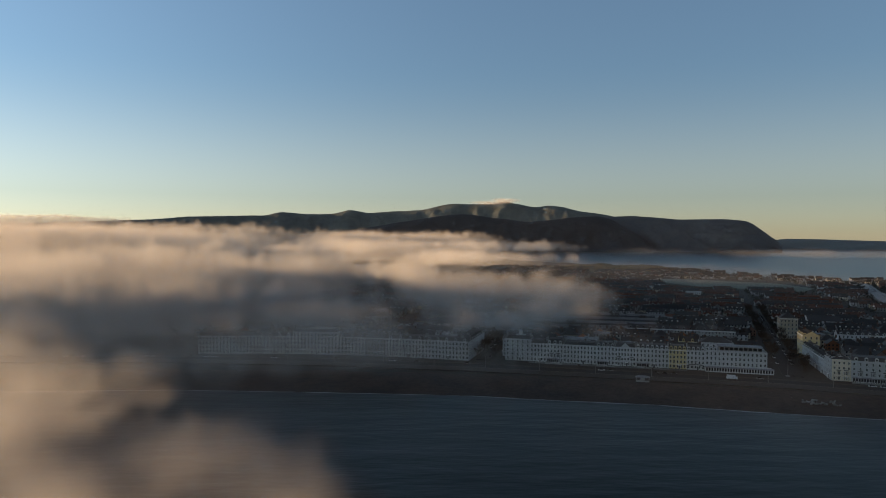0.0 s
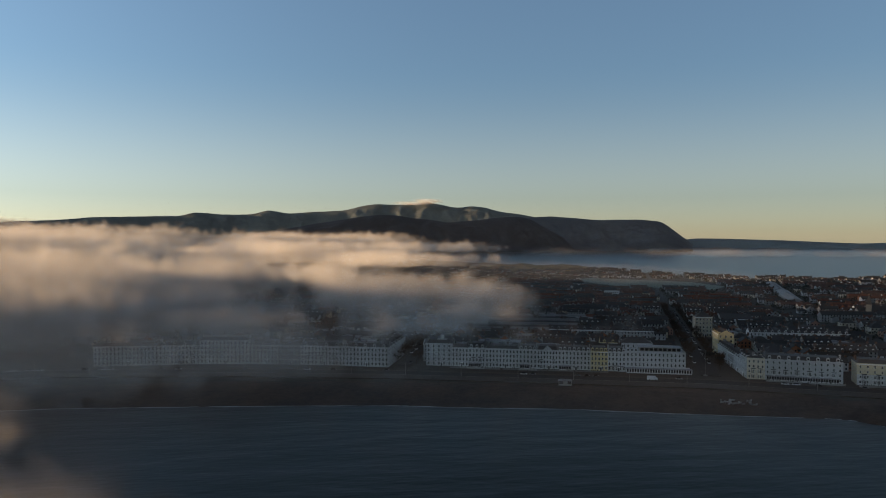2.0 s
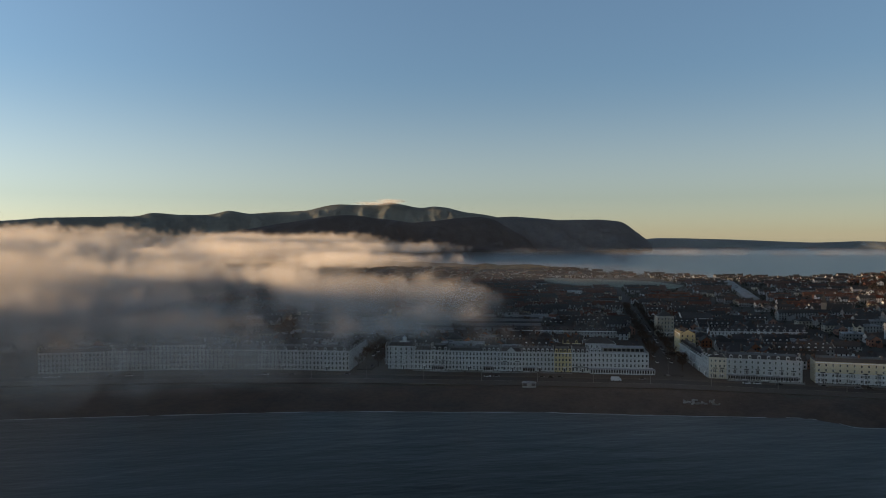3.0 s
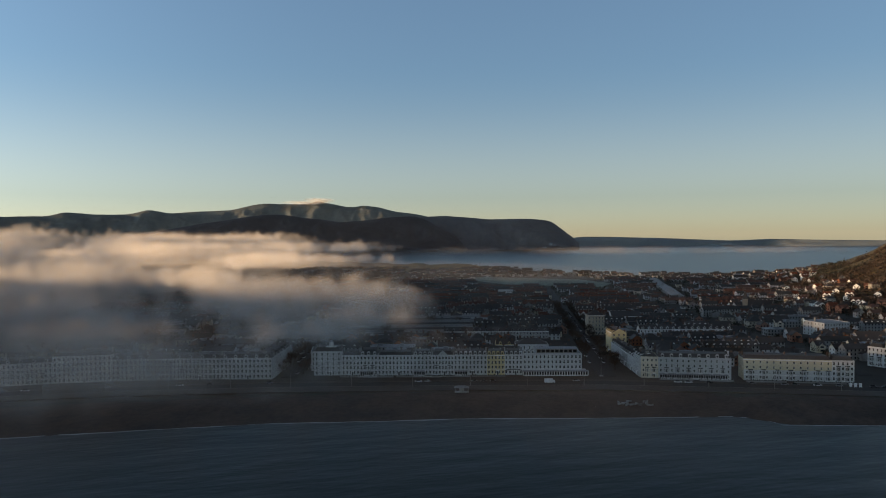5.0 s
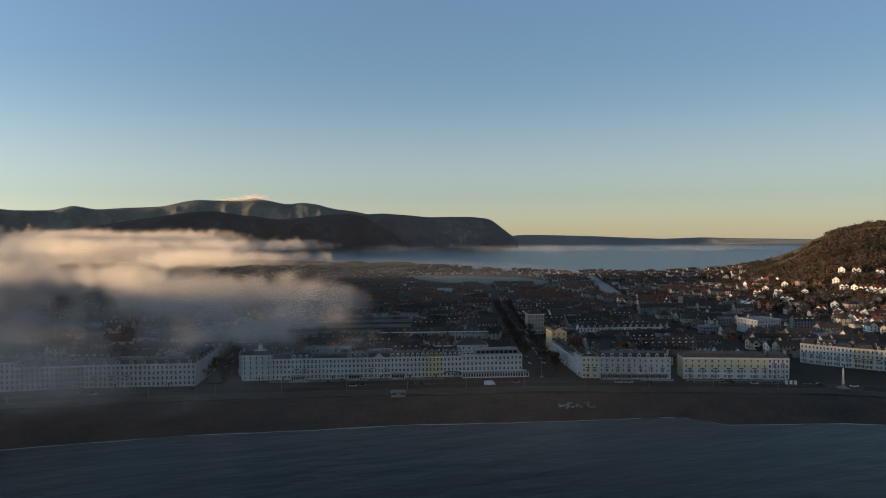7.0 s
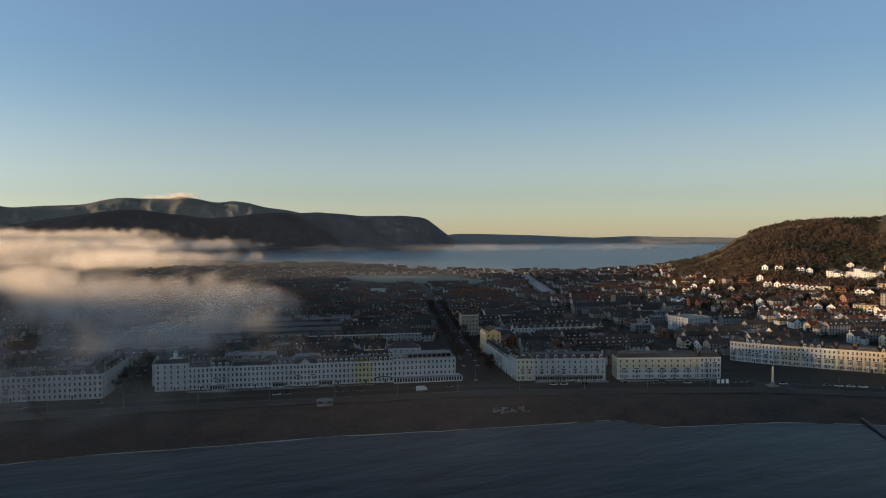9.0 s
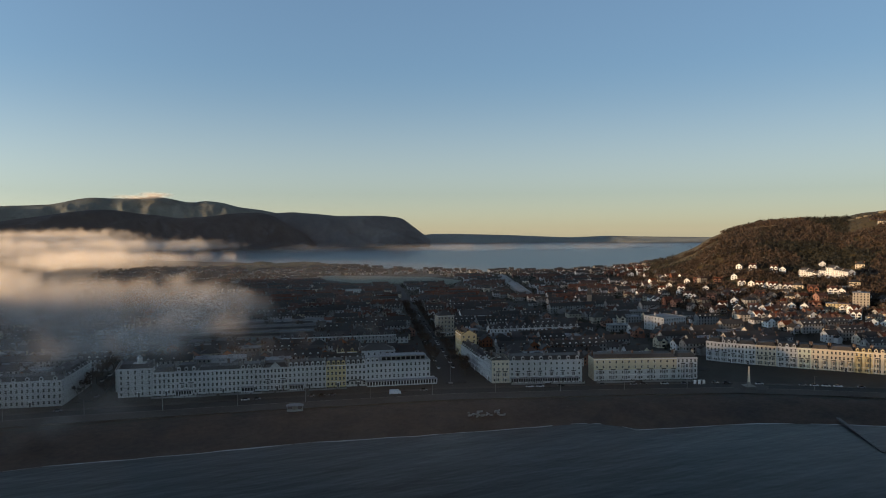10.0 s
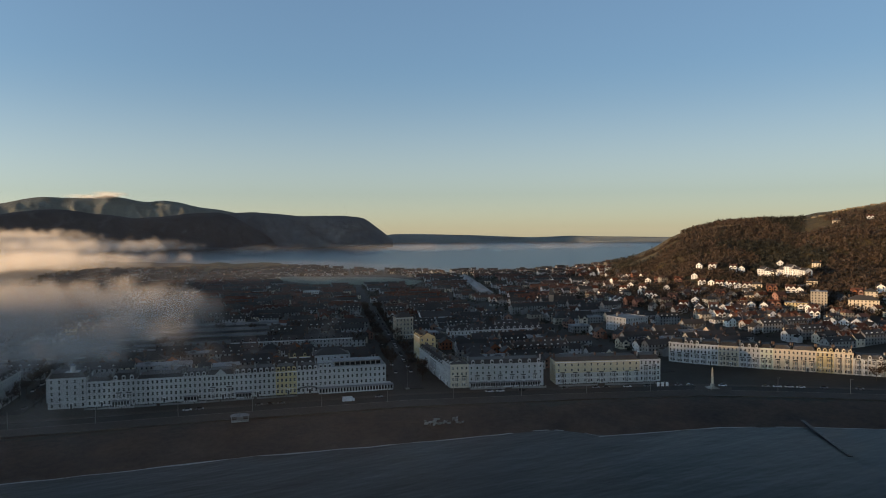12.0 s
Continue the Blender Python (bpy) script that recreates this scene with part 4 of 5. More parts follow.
# ---- the town behind the front ----
def house_walls(L, W, floors, fh, rows, gable_h, wall, along):
    """Plain walls with real window openings and dark sashes set in them, the gable ends included."""
    s = Shape()
    H = floors * fh
    zs = [k * fh + 0.95 for k in range(floors)]
    for (a, b, n) in (((0, 0), (L, 0), rows[0]), ((L, 0), (L, W), rows[1]), ((L, W), (0, W), rows[0]), ((0, W), (0, 0), rows[1])):
        d = math.hypot(b[0] - a[0], b[1] - a[1])
        xs = [(i + 0.5) * d / n for i in range(n)]
        s.wall(a, b, -3, H, xs, zs, 1.1, 1.5, 0.15)
        u = Vector((b[0] - a[0], b[1] - a[1])) / d
        q = Vector((-u.y, u.x)) * 0.13
        for x in xs:
            for z in zs:
                p, r = Vector(a) + u * (x - 0.55) + q, Vector(a) + u * (x + 0.55) + q
                s.face([(p.x, p.y, z), (r.x, r.y, z), (r.x, r.y, z + 1.5), (p.x, p.y, z + 1.5)], 1)
    if gable_h:
        if along == 'x':
            s.face([(0, 0, H), (0, W, H), (0, W / 2, H + gable_h)])
            s.face([(L, 0, H), (L, W, H), (L, W / 2, H + gable_h)])
        else:
            s.face([(0, 0, H), (L, 0, H), (L / 2, 0, H + gable_h)])
            s.face([(0, W, H), (L, W, H), (L / 2, W, H + gable_h)])
    else:
        s.face([(0, 0, H), (L, 0, H), (L, W, H), (0, W, H)])
    return s.data("house", wall, GLASS)


def house(name, label, category, group, L, W, floors, wall, roofing, roof='gable', along='x', bays=0, chimneys=1, fh=2.8, wing=False, pots=SOOTY, dormers=0):
    """One house at the origin, its front along x facing -y; returned to be copied."""
    H = floors * fh
    short = W if along == 'x' else L
    gh = short * 0.5 * 0.74 if roof == 'gable' else 0
    body = new(name, house_walls(L, W, floors, fh, (max(2, int(L / 3)), max(1, int(W / 4))), gh, wall, along))
    tagged(body, label, category, group)
    r = Shape()
    if roof == 'gable':
        r.gable(0, L, 0, W, H, gh, along, 0.35)
    elif roof == 'hip':
        r.hip(0, L, 0, W, H, short * 0.36)
    else:
        r.box(-0.2, L + 0.2, -0.2, W + 0.2, H, H + 0.4)
        r.box(L * 0.3, L * 0.5, W * 0.4, W * 0.7, H + 0.4, H + 1.6)
    part("roof", r.data("roof", roofing), body)
    for i in range(chimneys):
        x = (0.6, L - 0.6, L / 2)[i] if along == 'x' else L / 2
        y = W / 2 if along == 'x' else (1.0, W - 1.0, W / 2)[i]
        top = H + gh if roof == 'gable' else H + short * 0.3
        part("chimney", chimney_mesh(1.5, 0.7, 1.3, pots), body, pose(x, y, top - 0.2))
    for i in range(dormers):
        m = pose((i + 0.5) * L / dormers, W * 0.12, H + 0.25) @ Matrix.Diagonal((0.75, 0.8, 0.75, 1))
        part("dormer", dormer_mesh('gabled' if dormers % 2 else 'round', FRAME), body, m)
    for i in range(bays):
        g = Shape()
        w, x = min(4.2, L / bays - 0.8), (i + 0.5) * L / bays
        g.box(x - w / 2, x + w / 2, -1.3, 0.3, -3, H)
        g.gable(x - w / 2, x + w / 2, -1.3, W * 0.45, H, w * 0.5, 'y', 0.25, 1, 0.2, 0)
        for k in range(floors):
            g.face([(x - w * 0.32, -1.33, k * fh + 0.9), (x + w * 0.32, -1.33, k * fh + 0.9), (x + w * 0.32, -1.33, k * fh + 2.4), (x - w * 0.32, -1.33, k * fh + 2.4)], 2)
        part("gabled_bay", g.data("gabled_bay", wall, roofing, GLASS), body)
    if wing:
        g = Shape()
        g.box(L * 0.15, L * 0.55, W, W + 5, -3, H * 0.62)
        g.gable(L * 0.15, L * 0.55, W, W + 5, H * 0.62, 1.8, 'y', 0.2, 1, 0.2, 0)
        part("rear_wing", g.data("rear_wing", wall, roofing), body)
    return body


HOUSES = "town houses"
TOWN_KINDS = [
    house("town_row", "pale rendered row with slate roof and small dormers", "terrace", HOUSES, 25, 9, 2, TOWNWALL, SLATE, 'gable', 'x', 0, 3, fh=3.0, wing=True, dormers=3),
    house("town_row", "grey three-storey row with arched attic dormers", "terrace", HOUSES, 21, 9, 3, GREY, SLATE, 'gable', 'x', 0, 3, wing=True, dormers=4),
    house("shop_building", "buff stone shop building with a hipped slate roof", "building", HOUSES, 14, 11, 2, STONE, SLATE, 'hip', 'x', 0, 2, fh=3.2),
    house("shop_building", "flat-roofed pale commercial building", "building", HOUSES, 18, 13, 2, GREY, LEAD, 'flat', 'x', 0, 0, fh=3.0),
    house("town_house", "brick town house with a steep slate roof", "house", HOUSES, 9, 9, 2, BRICK, SLATE, 'gable', 'y', 0, 1, wing=True),
    house("town_house", "cream rendered town house with a gabled bay", "house", HOUSES, 8, 9, 2, CREAM, SLATE, 'gable', 'x', 1, 1),
    house("town_house", "white rendered town house under a slate roof", "house", HOUSES, 11, 9, 2, WHITE, SLATE, 'gable', 'x', 0, 2, wing=True),
]
VILLA_KINDS = [
    house("villa", "red-roofed pale villa with gabled bays", "house", HOUSES, 10, 8, 2, GREY, TILE, 'gable', 'x', 2, 2, fh=2.6),
    house("villa", "white villa with a red tile roof", "house", HOUSES, 9, 8, 2, TOWNWALL, TILE, 'gable', 'x', 1, 1, fh=2.6),
    house("villa", "cream villa with a hipped slate roof", "house", HOUSES, 10, 8, 2, CREAM, SLATE, 'hip', 'x', 0, 2, fh=2.6),
    house("villa", "buff stone villa with a red tile roof", "house", HOUSES, 10, 9, 2, STONE, TILE, 'hip', 'x', 1, 2, fh=2.7),
    house("bungalow", "pale bungalow with a dark tiled roof", "house", HOUSES, 11, 8, 1, TOWNWALL, SLATE, 'hip', 'x', 0, 1),
    house("villa", "grey villa with a steep slate roof", "house", HOUSES, 8, 8, 2, GREY, SLATE, 'gable', 'y', 0, 1, fh=2.6),
]
TERRACE_KINDS = [
    house("terrace_building", "brick terrace under red tiles", "terrace", "far terraces", 30, 8, 2, BRICK, TILE, 'gable', 'x', 4, 3, fh=2.6),
    house("terrace_building", "pale rendered terrace under dark slates", "terrace", "far terraces", 26, 8, 2, TOWNWALL, SLATE, 'gable', 'x', 0, 3, fh=2.6),
    house("terrace_building", "grey terrace with red tiles and small gables", "terrace", "far terraces", 28, 8, 2, GREY, TILE, 'gable', 'x', 4, 3, fh=2.6),
]
HILL_KINDS = [
    house("white_villa", "bright white gabled villa on the hillside", "house", "hillside villas", 8, 9, 2, BRIGHT, SLATE, 'gable', 'y', 0, 1),
    house("white_villa", "white hillside villa with two front gables", "house", "hillside villas", 10, 9, 2, BRIGHT, TILE, 'gable', 'x', 2, 2),
    house("cream_villa", "cream hillside villa with a hipped roof", "house", "hillside villas", 11, 10, 2, CREAM, SLATE, 'hip', 'x', 0, 2),
    house("brick_villa", "red brick hillside villa with gabled bays", "house", "hillside villas", 11, 9, 2, BRICK, TILE, 'gable', 'x', 2, 2),
]
S0 = B
# the near corners of two long sheds beyond the shops
SHEDS = ((612, 922), (703, 1102))
SHED_WAY = Vector((math.cos(radians(62.6)), math.sin(radians(62.6))))
used = set()
rng = random.Random(7)


def to_xy(u, v):
    p = S0 + AX * u + IN * v
    return p.x, p.y


def to_uv(x, y):
    d = Vector((x, y)) - S0
    return d.dot(AX), d.dot(IN)


FAR = {"v": [], "f": [], "m": [], "mats": []}
COUNT = {}


def join_far(kind, m):
    """Lays a distant house into the one mesh of far houses."""
    for ob in (kind, *kind.children):
        local = m if ob is kind else m @ ob.matrix_basis
        i = len(FAR["v"])
        FAR["v"].extend((local @ v.co)[:] for v in ob.data.vertices)
        for p in ob.data.polygons:
            mat = ob.data.materials[p.material_index]
            if mat not in FAR["mats"]:
                FAR["mats"].append(mat)
            FAR["f"].append([i + k for k in p.vertices])
            FAR["m"].append(FAR["mats"].index(mat))


def put(kind, x, y, turn, most=36):
    """The kind itself the first time, then copies; past a count they join the far houses."""
    z = ground_at(x, y) + 0.15
    m = pose(x, y, z, 0, 0, turn)
    COUNT[kind.name] = COUNT.get(kind.name, 0) + 1
    if COUNT[kind.name] > most:
        return join_far(kind, m)
    if kind.name in used:
        return copy_thing(kind, m)
    used.add(kind.name)
    kind.matrix_world = m
    return kind


TURN = math.degrees(math.atan2(AX.y, AX.x))
# kept free, in metres along the front and inland: streets, named buildings, the sports field, the railway yard
KEEP = [(-232, -172, -60, 70), (-200, 12, -60, 26), (20, 110, -60, 14), (14, 62, 0, 112), (95, 180, -60, 14), (200, 300, -80, 48), (-245, -75, 152, 320),
        (228, 290, 150, 215), (-40, 215, 795, 1095), (-30, 60, 125, 150), (-470, -200, -60, 32), (300, 420, -260, 20)]


def free(u, v, L, W):
    if any(a - L < u < b and c - W < v < d for a, b, c, d in KEEP):
        return False
    for s, half in ((14 + 0.09 * v, 11), (-203, 10), (188, 9), (330, 8), (480, 7), (-340, 7)):
        if v > 450:
            half = 5
        if v > 780 and s > 70 and s < 110:
            continue
        if s - half - L < u < s + half:
            return False
    return True


# villas and terraces that climb the headland, facing the bay: place and kind
HILLSIDE = [
    (852, 763, 0), (855, 744, 1), (870, 722, 1), (875, 711, 0), (941, 647, 2), (930, 690, 0),
    (811, 737, 0), (799, 716, 1), (801, 702, 0), (800, 690, 1), (799, 677, 0), (786, 660, 1), (782, 646, 0), (777, 633, 1), (777, 620, 2), (772, 597, 3), (777, 577, 1), (773, 563, 0), (809, 572, 2),
    (770, 814, 0), (748, 772, 1), (684, 690, 0), (696, 712, 1), (755, 735, 0), (792, 750, 3), (796, 788, 3), (794, 804, 0), (760, 716, 2), (686, 668, 3), (725, 752, 0), (735, 795, 1),
    (649, 598, 0), (680, 628, 0), (652, 622, 1), (657, 586, 1), (659, 575, 0), (676, 578, 0), (681, 570, 1), (687, 562, 0), (692, 551, 0), (741, 643, 3), (727, 592, 2),
    (689, 496, 1), (806, 494, 0), (783, 507, 3), (786, 494, 2), (712, 522, 1), (704, 548, 3), (812, 480, 1),
    (660, 461, 0), (665, 453, 0), (670, 445, 0), (675, 437, 0),
]
for x, y, k in HILLSIDE:
    put(HILL_KINDS[k], x, y, -52 + ((x * 7 + y * 3) % 21) - 10)
flats = house("apartment_block", "ochre brick apartment block with a flat roof", "building", "hillside villas", 15, 15, 6, STONE, LEAD, 'flat', 'x', 0, 0)
put(flats, 728, 518, -58)
put(house("apartment_wing", "low buff wing beside the apartment block", "building", "hillside villas", 22, 12, 3, OCHRE, LEAD, 'flat', 'x', 0, 0), 706, 532, -56)
put(house("cream_hotel", "long cream hotel with a hipped roof below the headland", "building", "hillside villas", 26, 12, 4, CREAM, SLATE, 'hip', 'x', 0, 2), 736, 484, -58)
TERRACE = Vector((868, 677)), Vector((846, 597))
for i in range(7):
    q, q2 = TERRACE[0].lerp(TERRACE[1], i / 7), TERRACE[0].lerp(TERRACE[1], (i + 0.96) / 7)
    hotel("white terrace house high on the hillside", q, q2, 11, 4 if i in (0, 1, 4) else 3, 2.8, 4, BRIGHT, 'gable', 0, 'gabled', (0.5,) if i % 2 else (), 2, 1, z=ground_at(q.x, q.y) + 0.6, sides=(i == 0, i == 6), name="hillside_terrace", category="house",
          group="hillside villas")
TAKEN = [(x, y) for x, y, _ in HILLSIDE] + [(735, 508), (715, 525), (748, 474), (862, 655), (858, 635), (852, 615)]


def build_town():
    v = 30.0
    row = 0
    while v < 1500:
        near, mid = v < 270, v < 620
        u = -560.0 if mid else -500.0
        while u < 900:
            x, y = to_xy(u, v)
            d, dn = inland(np.array(x), np.array(y))
            r = math.hypot(x - 39, y - 94)
            az = math.degrees(math.atan2(x - 39, y - 94))
            z = ground_at(x, y)
            ok = d > 40 and z < 24 and -28 < az < 66 and y > 330
            if not ok:
                u += 14
                continue
            if near and z < 7:
                kind = rng.choice(TOWN_KINDS)
            elif z > 7:
                kind = rng.choice(VILLA_KINDS + (HILL_KINDS if z > 9 else TOWN_KINDS[:2]))
            elif mid:
                kind = rng.choice(VILLA_KINDS + TOWN_KINDS[:2] if v < 420 else VILLA_KINDS[:4] + TERRACE_KINDS + [TOWN_KINDS[6]])
            elif v < 800:
                kind = rng.choice(TERRACE_KINDS + VILLA_KINDS[:3])
            elif v > 950:
                kind = rng.choice((VILLA_KINDS[2], VILLA_KINDS[4], VILLA_KINDS[4], VILLA_KINDS[5], VILLA_KINDS[1], TERRACE_KINDS[1], TOWN_KINDS[6]))
            else:
                kind = rng.choice(TERRACE_KINDS + VILLA_KINDS[:2])
            L = max(q[0] for q in kind.bound_box)
            W = max(q[1] for q in kind.bound_box)
            past = Vector((x, y)) - Vector(SHEDS[0])
            if -20 < past.dot(SHED_WAY) < 400 and -14 < past.dot(Vector((-SHED_WAY.y, SHED_WAY.x))) < 34:
                u += 14
                continue
            clear = all(abs(x - a) > 17 or abs(y - b) > 17 for a, b in TAKEN)
            if clear and free(u, v, L, W) and rng.random() < (0.93 if near else 0.6 if z > 9 else 0.88):
                flip = rng.random() < 0.5
                jx, jv = rng.uniform(-0.4, 0.4), rng.uniform(-2.5, 2.5)
                px, py = to_xy(u + (L if flip else 0) + jx, v + (W if flip else 0) + jv)
                put(kind, px, py, TURN + (180 if flip else 0) + rng.uniform(-3, 3) + (0 if mid else rng.uniform(-8, 8)))
            u += L + (rng.choice((0.4, 0.4, 0.4, 5)) if near else rng.choice((1.5, 3, 6)) if mid else rng.uniform(2, 11))
        v += 18 if near else 22 if mid else 27
        row += 1


build_town()


def build_far():
    me = bpy.data.meshes.new("distant_houses")
    me.from_pydata(FAR["v"], [], FAR["f"])
    for m in FAR["mats"]:
        me.materials.append(m)
    me.polygons.foreach_set("material_index", FAR["m"])
    me.update()
    tagged(new("distant_houses", me), "crowd of distant slate and red-tiled houses", "houses", kind="stuff")


build_far()


# ---- named buildings ----
def big_hotel():
    hotel("large white hotel block inland with a long flat roof", (511.0, 561.5), (539.0, 561.0), 26, 4, 3.3, 9, WHITE, 'flat', 0, chimneys=2, sides=(True, False), group="inland landmarks")


big_hotel()
hotel("tall gothic stone bank at the street corner with a steep roof", (316.0, 644.0), (331.0, 640.0), 13, 5, 3.7, 5, STONE, 'hip', 0, chimneys=2, rise=3.5, group="inland landmarks", name="stone_bank", category="building")
hotel("white hall with a hipped slate roof behind the terrace", (204.0, 545.0), (228.0, 538.0), 15, 3, 3.6, 6, WHITE, 'hip', 0, chimneys=1, rise=3.0, group="inland landmarks", name="hall", category="building")
hotel("buff house with a stepped yellow gable behind the terrace", (189.0, 549.0), (202.0, 545.5), 12, 3, 3.6, 4, OCHRE, 'gable', 2, chimneys=2, group="inland landmarks", name="hall", category="building")
hotel("long white-fronted row of shops with many attic dormers", (172.0, 640.0), (262.0, 614.5), 12, 3, 3.2, 32, GREY, 'gable', 16, chimneys=6, sides=(False, False), group="inland landmarks", name="shop_row", category="building")
hotel("long row of shops with a line of gabled dormers", (345.0, 600.0), (425.0, 577.0), 12, 3, 3.2, 26, WHITE, 'gable', 15, chimneys=6, sides=(False, False), group="inland landmarks", name="shop_row", category="building")
hotel("white public hall with twin roofs", (372.0, 700.0), (402.0, 691.0), 20, 2, 4.5, 8, WHITE, 'gable', 0, chimneys=0, rise=4.5, group="inland landmarks", name="public_hall", category="building")
hotel("bright white flat-topped house among the roofs", (372.0, 1054.0), (392.0, 1045.0), 14, 3, 3.4, 7, WHITE, 'flat', 0, chimneys=0, group="inland landmarks", name="white_block", category="building")
hotel("brown concrete apartment tower below the hill", (800.0, 583.0), (822.0, 560.0), 18, 7, 3.2, 8, STONE, 'flat', 0, chimneys=0, z=12, group="inland landmarks", name="apartment_tower", category="tower")
hotel("lower brown apartment wing with balconies", (772.0, 602.0), (798.0, 580.0), 16, 5, 3.2, 9, CREAM, 'flat', 0, chimneys=0, z=11, group="inland landmarks", name="apartment_block", category="building")


def long_sheds():
    """Two long pale-roofed sheds in line that run inland."""
    for (x, y), L, W in ((SHEDS[0], 196, 17), (SHEDS[1], 190, 16)):
        s = Shape()
        s.box(0, L, 0, W, -1, 5.5)
        for k in range(int(L / 8)):
            s.box(k * 8 + 3, k * 8 + 5.4, -0.06, 0.0, 1.8, 4.0, 2)
        ob = tagged(new("long_shed", s.data("long_shed", GREY, LEAD, GLASS)), "long low shed with a pale metal roof", "shed", "inland landmarks")
        r = Shape()
        r.gable(0, L, 0, W, 5.5, 2.6, 'x', 0.6, 0, 0.3, 1)
        for k in range(int(L / 24)):
            r.box(k * 24 + 10, k * 24 + 12, W / 2 - 1, W / 2 + 1, 8.1, 9.0, 0)
        part("roof", r.data("roof", LEAD, GREY), ob, label="pale metal roof with vents on its ridge")
        ob.matrix_world = pose(x, y, 5, 0, 0, 62.6)


long_sheds()


def railway_yard():
    """Platform roofs and sheds beside the tracks, one behind another."""
    for i in range(8):
        v, L = 158 + i * 20, 150 - i * 5
        s = Shape()
        s.gable(0, L, 0, 7.5, 4.2, 1.1, 'x', 0.4, 0, 0.18)
        s.box(0, L, 1.0, 6.5, -0.5, 0.9, 1)
        for k in range(int(L / 12) + 1):
            s.box(k * 12, k * 12 + 0.25, 3.6, 3.9, 0.9, 4.4, 2)
        x, y = to_xy(-235 + i * 12, v)
        ob = tagged(new("platform_roof", s.data("platform_roof", LEAD if i % 2 else SLATE, CONCRETE, IRON)), "long low platform roof on iron posts", "platform roof", "railway yard")
        ob.matrix_world = pose(x, y, 4.6, 0, 0, TURN + 2)


railway_yard()


def church():
    s = Shape()
    s.box(0, 26, 0, 12, -1, 9)
    s.gable(0, 26, 0, 12, 9, 7, 'x', 0.3, 1, 0.25, 0)
    s.box(-6, 0, 3, 9, -1, 17)
    s.solid([(-6.3, 2.7, 17), (0.3, 2.7, 17), (0.3, 9.3, 17), (-6.3, 9.3, 17)], [(-3.1, 5.9, 27), (-2.9, 5.9, 27), (-2.9, 6.1, 27), (-3.1, 6.1, 27)], 1)
    for k in range(5):
        s.face([(3 + k * 5, -0.02, 3), (4.4 + k * 5, -0.02, 3), (4.4 + k * 5, -0.02, 7), (3 + k * 5, -0.02, 7)], 2)
    ob = tagged(new("church", s.data("church", STONE, SLATE, GLASS)), "pale stone church with a small spire", "church", "inland landmarks")
    ob.matrix_world = pose(580, 748, 5.0, 0, 0, -40)


church()

# ---- limestone on the headland ----
def outcrop(az, r, length, tall, seed):
    """A broken band of pale rock that follows the slope."""
    x, y = 39 + r * math.sin(radians(az)), 94 + r * math.cos(radians(az))
    q = random.Random(seed)
    s = Shape()
    t = -length / 2
    turn = radians(-az)
    while t < length / 2:
        w, h, d = q.uniform(4, 11), tall * q.uniform(0.5, 1.2), q.uniform(5, 9)
        cx, cy = x + t * math.cos(turn), y + t * math.sin(turn)
        z = ground_at(cx, cy)
        ring = [(cx + math.cos(a) * w * q.uniform(0.55, 0.8) * math.cos(turn) - math.sin(a) * d * 0.6 * math.sin(turn),
                 cy + math.cos(a) * w * q.uniform(0.55, 0.8) * math.sin(turn) + math.sin(a) * d * 0.6 * math.cos(turn)) for a in [k * math.pi / 4 for k in range(8)]]
        s.solid([(a, b, z - 4) for a, b in ring], [(cx + (a - cx) * q.uniform(0.6, 0.9), cy + (b - cy) * q.uniform(0.6, 0.9), z + h * q.uniform(0.7, 1.0)) for a, b in ring])
        t += w * 0.9
    tagged(new("limestone_outcrop", s.data("limestone_outcrop", ROCK)), "pale limestone outcrop on the headland", "rock", "headland outcrops")


for k, (az, r, length, tall) in enumerate(((58.8, 1390, 40, 1.6), (60.9, 1400, 45, 1.8), (62.8, 1410, 40, 2.2), (61.0, 1250, 40, 2.5), (62.4, 1210, 36, 2.5), (59.8, 1000, 45, 4), (50.5, 1380, 30, 1.6), (52.8, 1400, 30, 1.6))):
    outcrop(az, r, length, tall, 60 + k)
for x, y, k in ((1165, 716, 0), (1175, 700, 1), (1158, 745, 2)):
    put(HILL_KINDS[k], x, y, -58)


# ---- trees and woods ----
def clumps(name, label, spots, mat, flakes=20, category="trees"):
    """Many ragged crowns in one mesh: each a loose cloud of small slanting sprays, denser towards its skin."""
    r = np.random.RandomState(5)
    at = np.array(spots)
    k = len(at) * flakes
    d = r.normal(size=(k, 3))
    d /= np.linalg.norm(d, axis=1)[:, None]
    d *= (0.45 + 0.65 * r.rand(k, 1) ** 0.6)
    size = np.repeat(at[:, [3, 3, 4]], flakes, axis=0)
    mid = np.repeat(at[:, :3], flakes, axis=0) + d * size
    v = mid[:, None, :] + r.normal(size=(k, 3, 3)) * size[:, None, :] * 0.27
    me = bpy.data.meshes.new(name)
    me.from_pydata(v.reshape(-1, 3).tolist(), [], np.arange(3 * k).reshape(-1, 3).tolist())
    me.materials.append(mat)
    me.update()
    return tagged(new(name, me), label, category, kind="stuff")


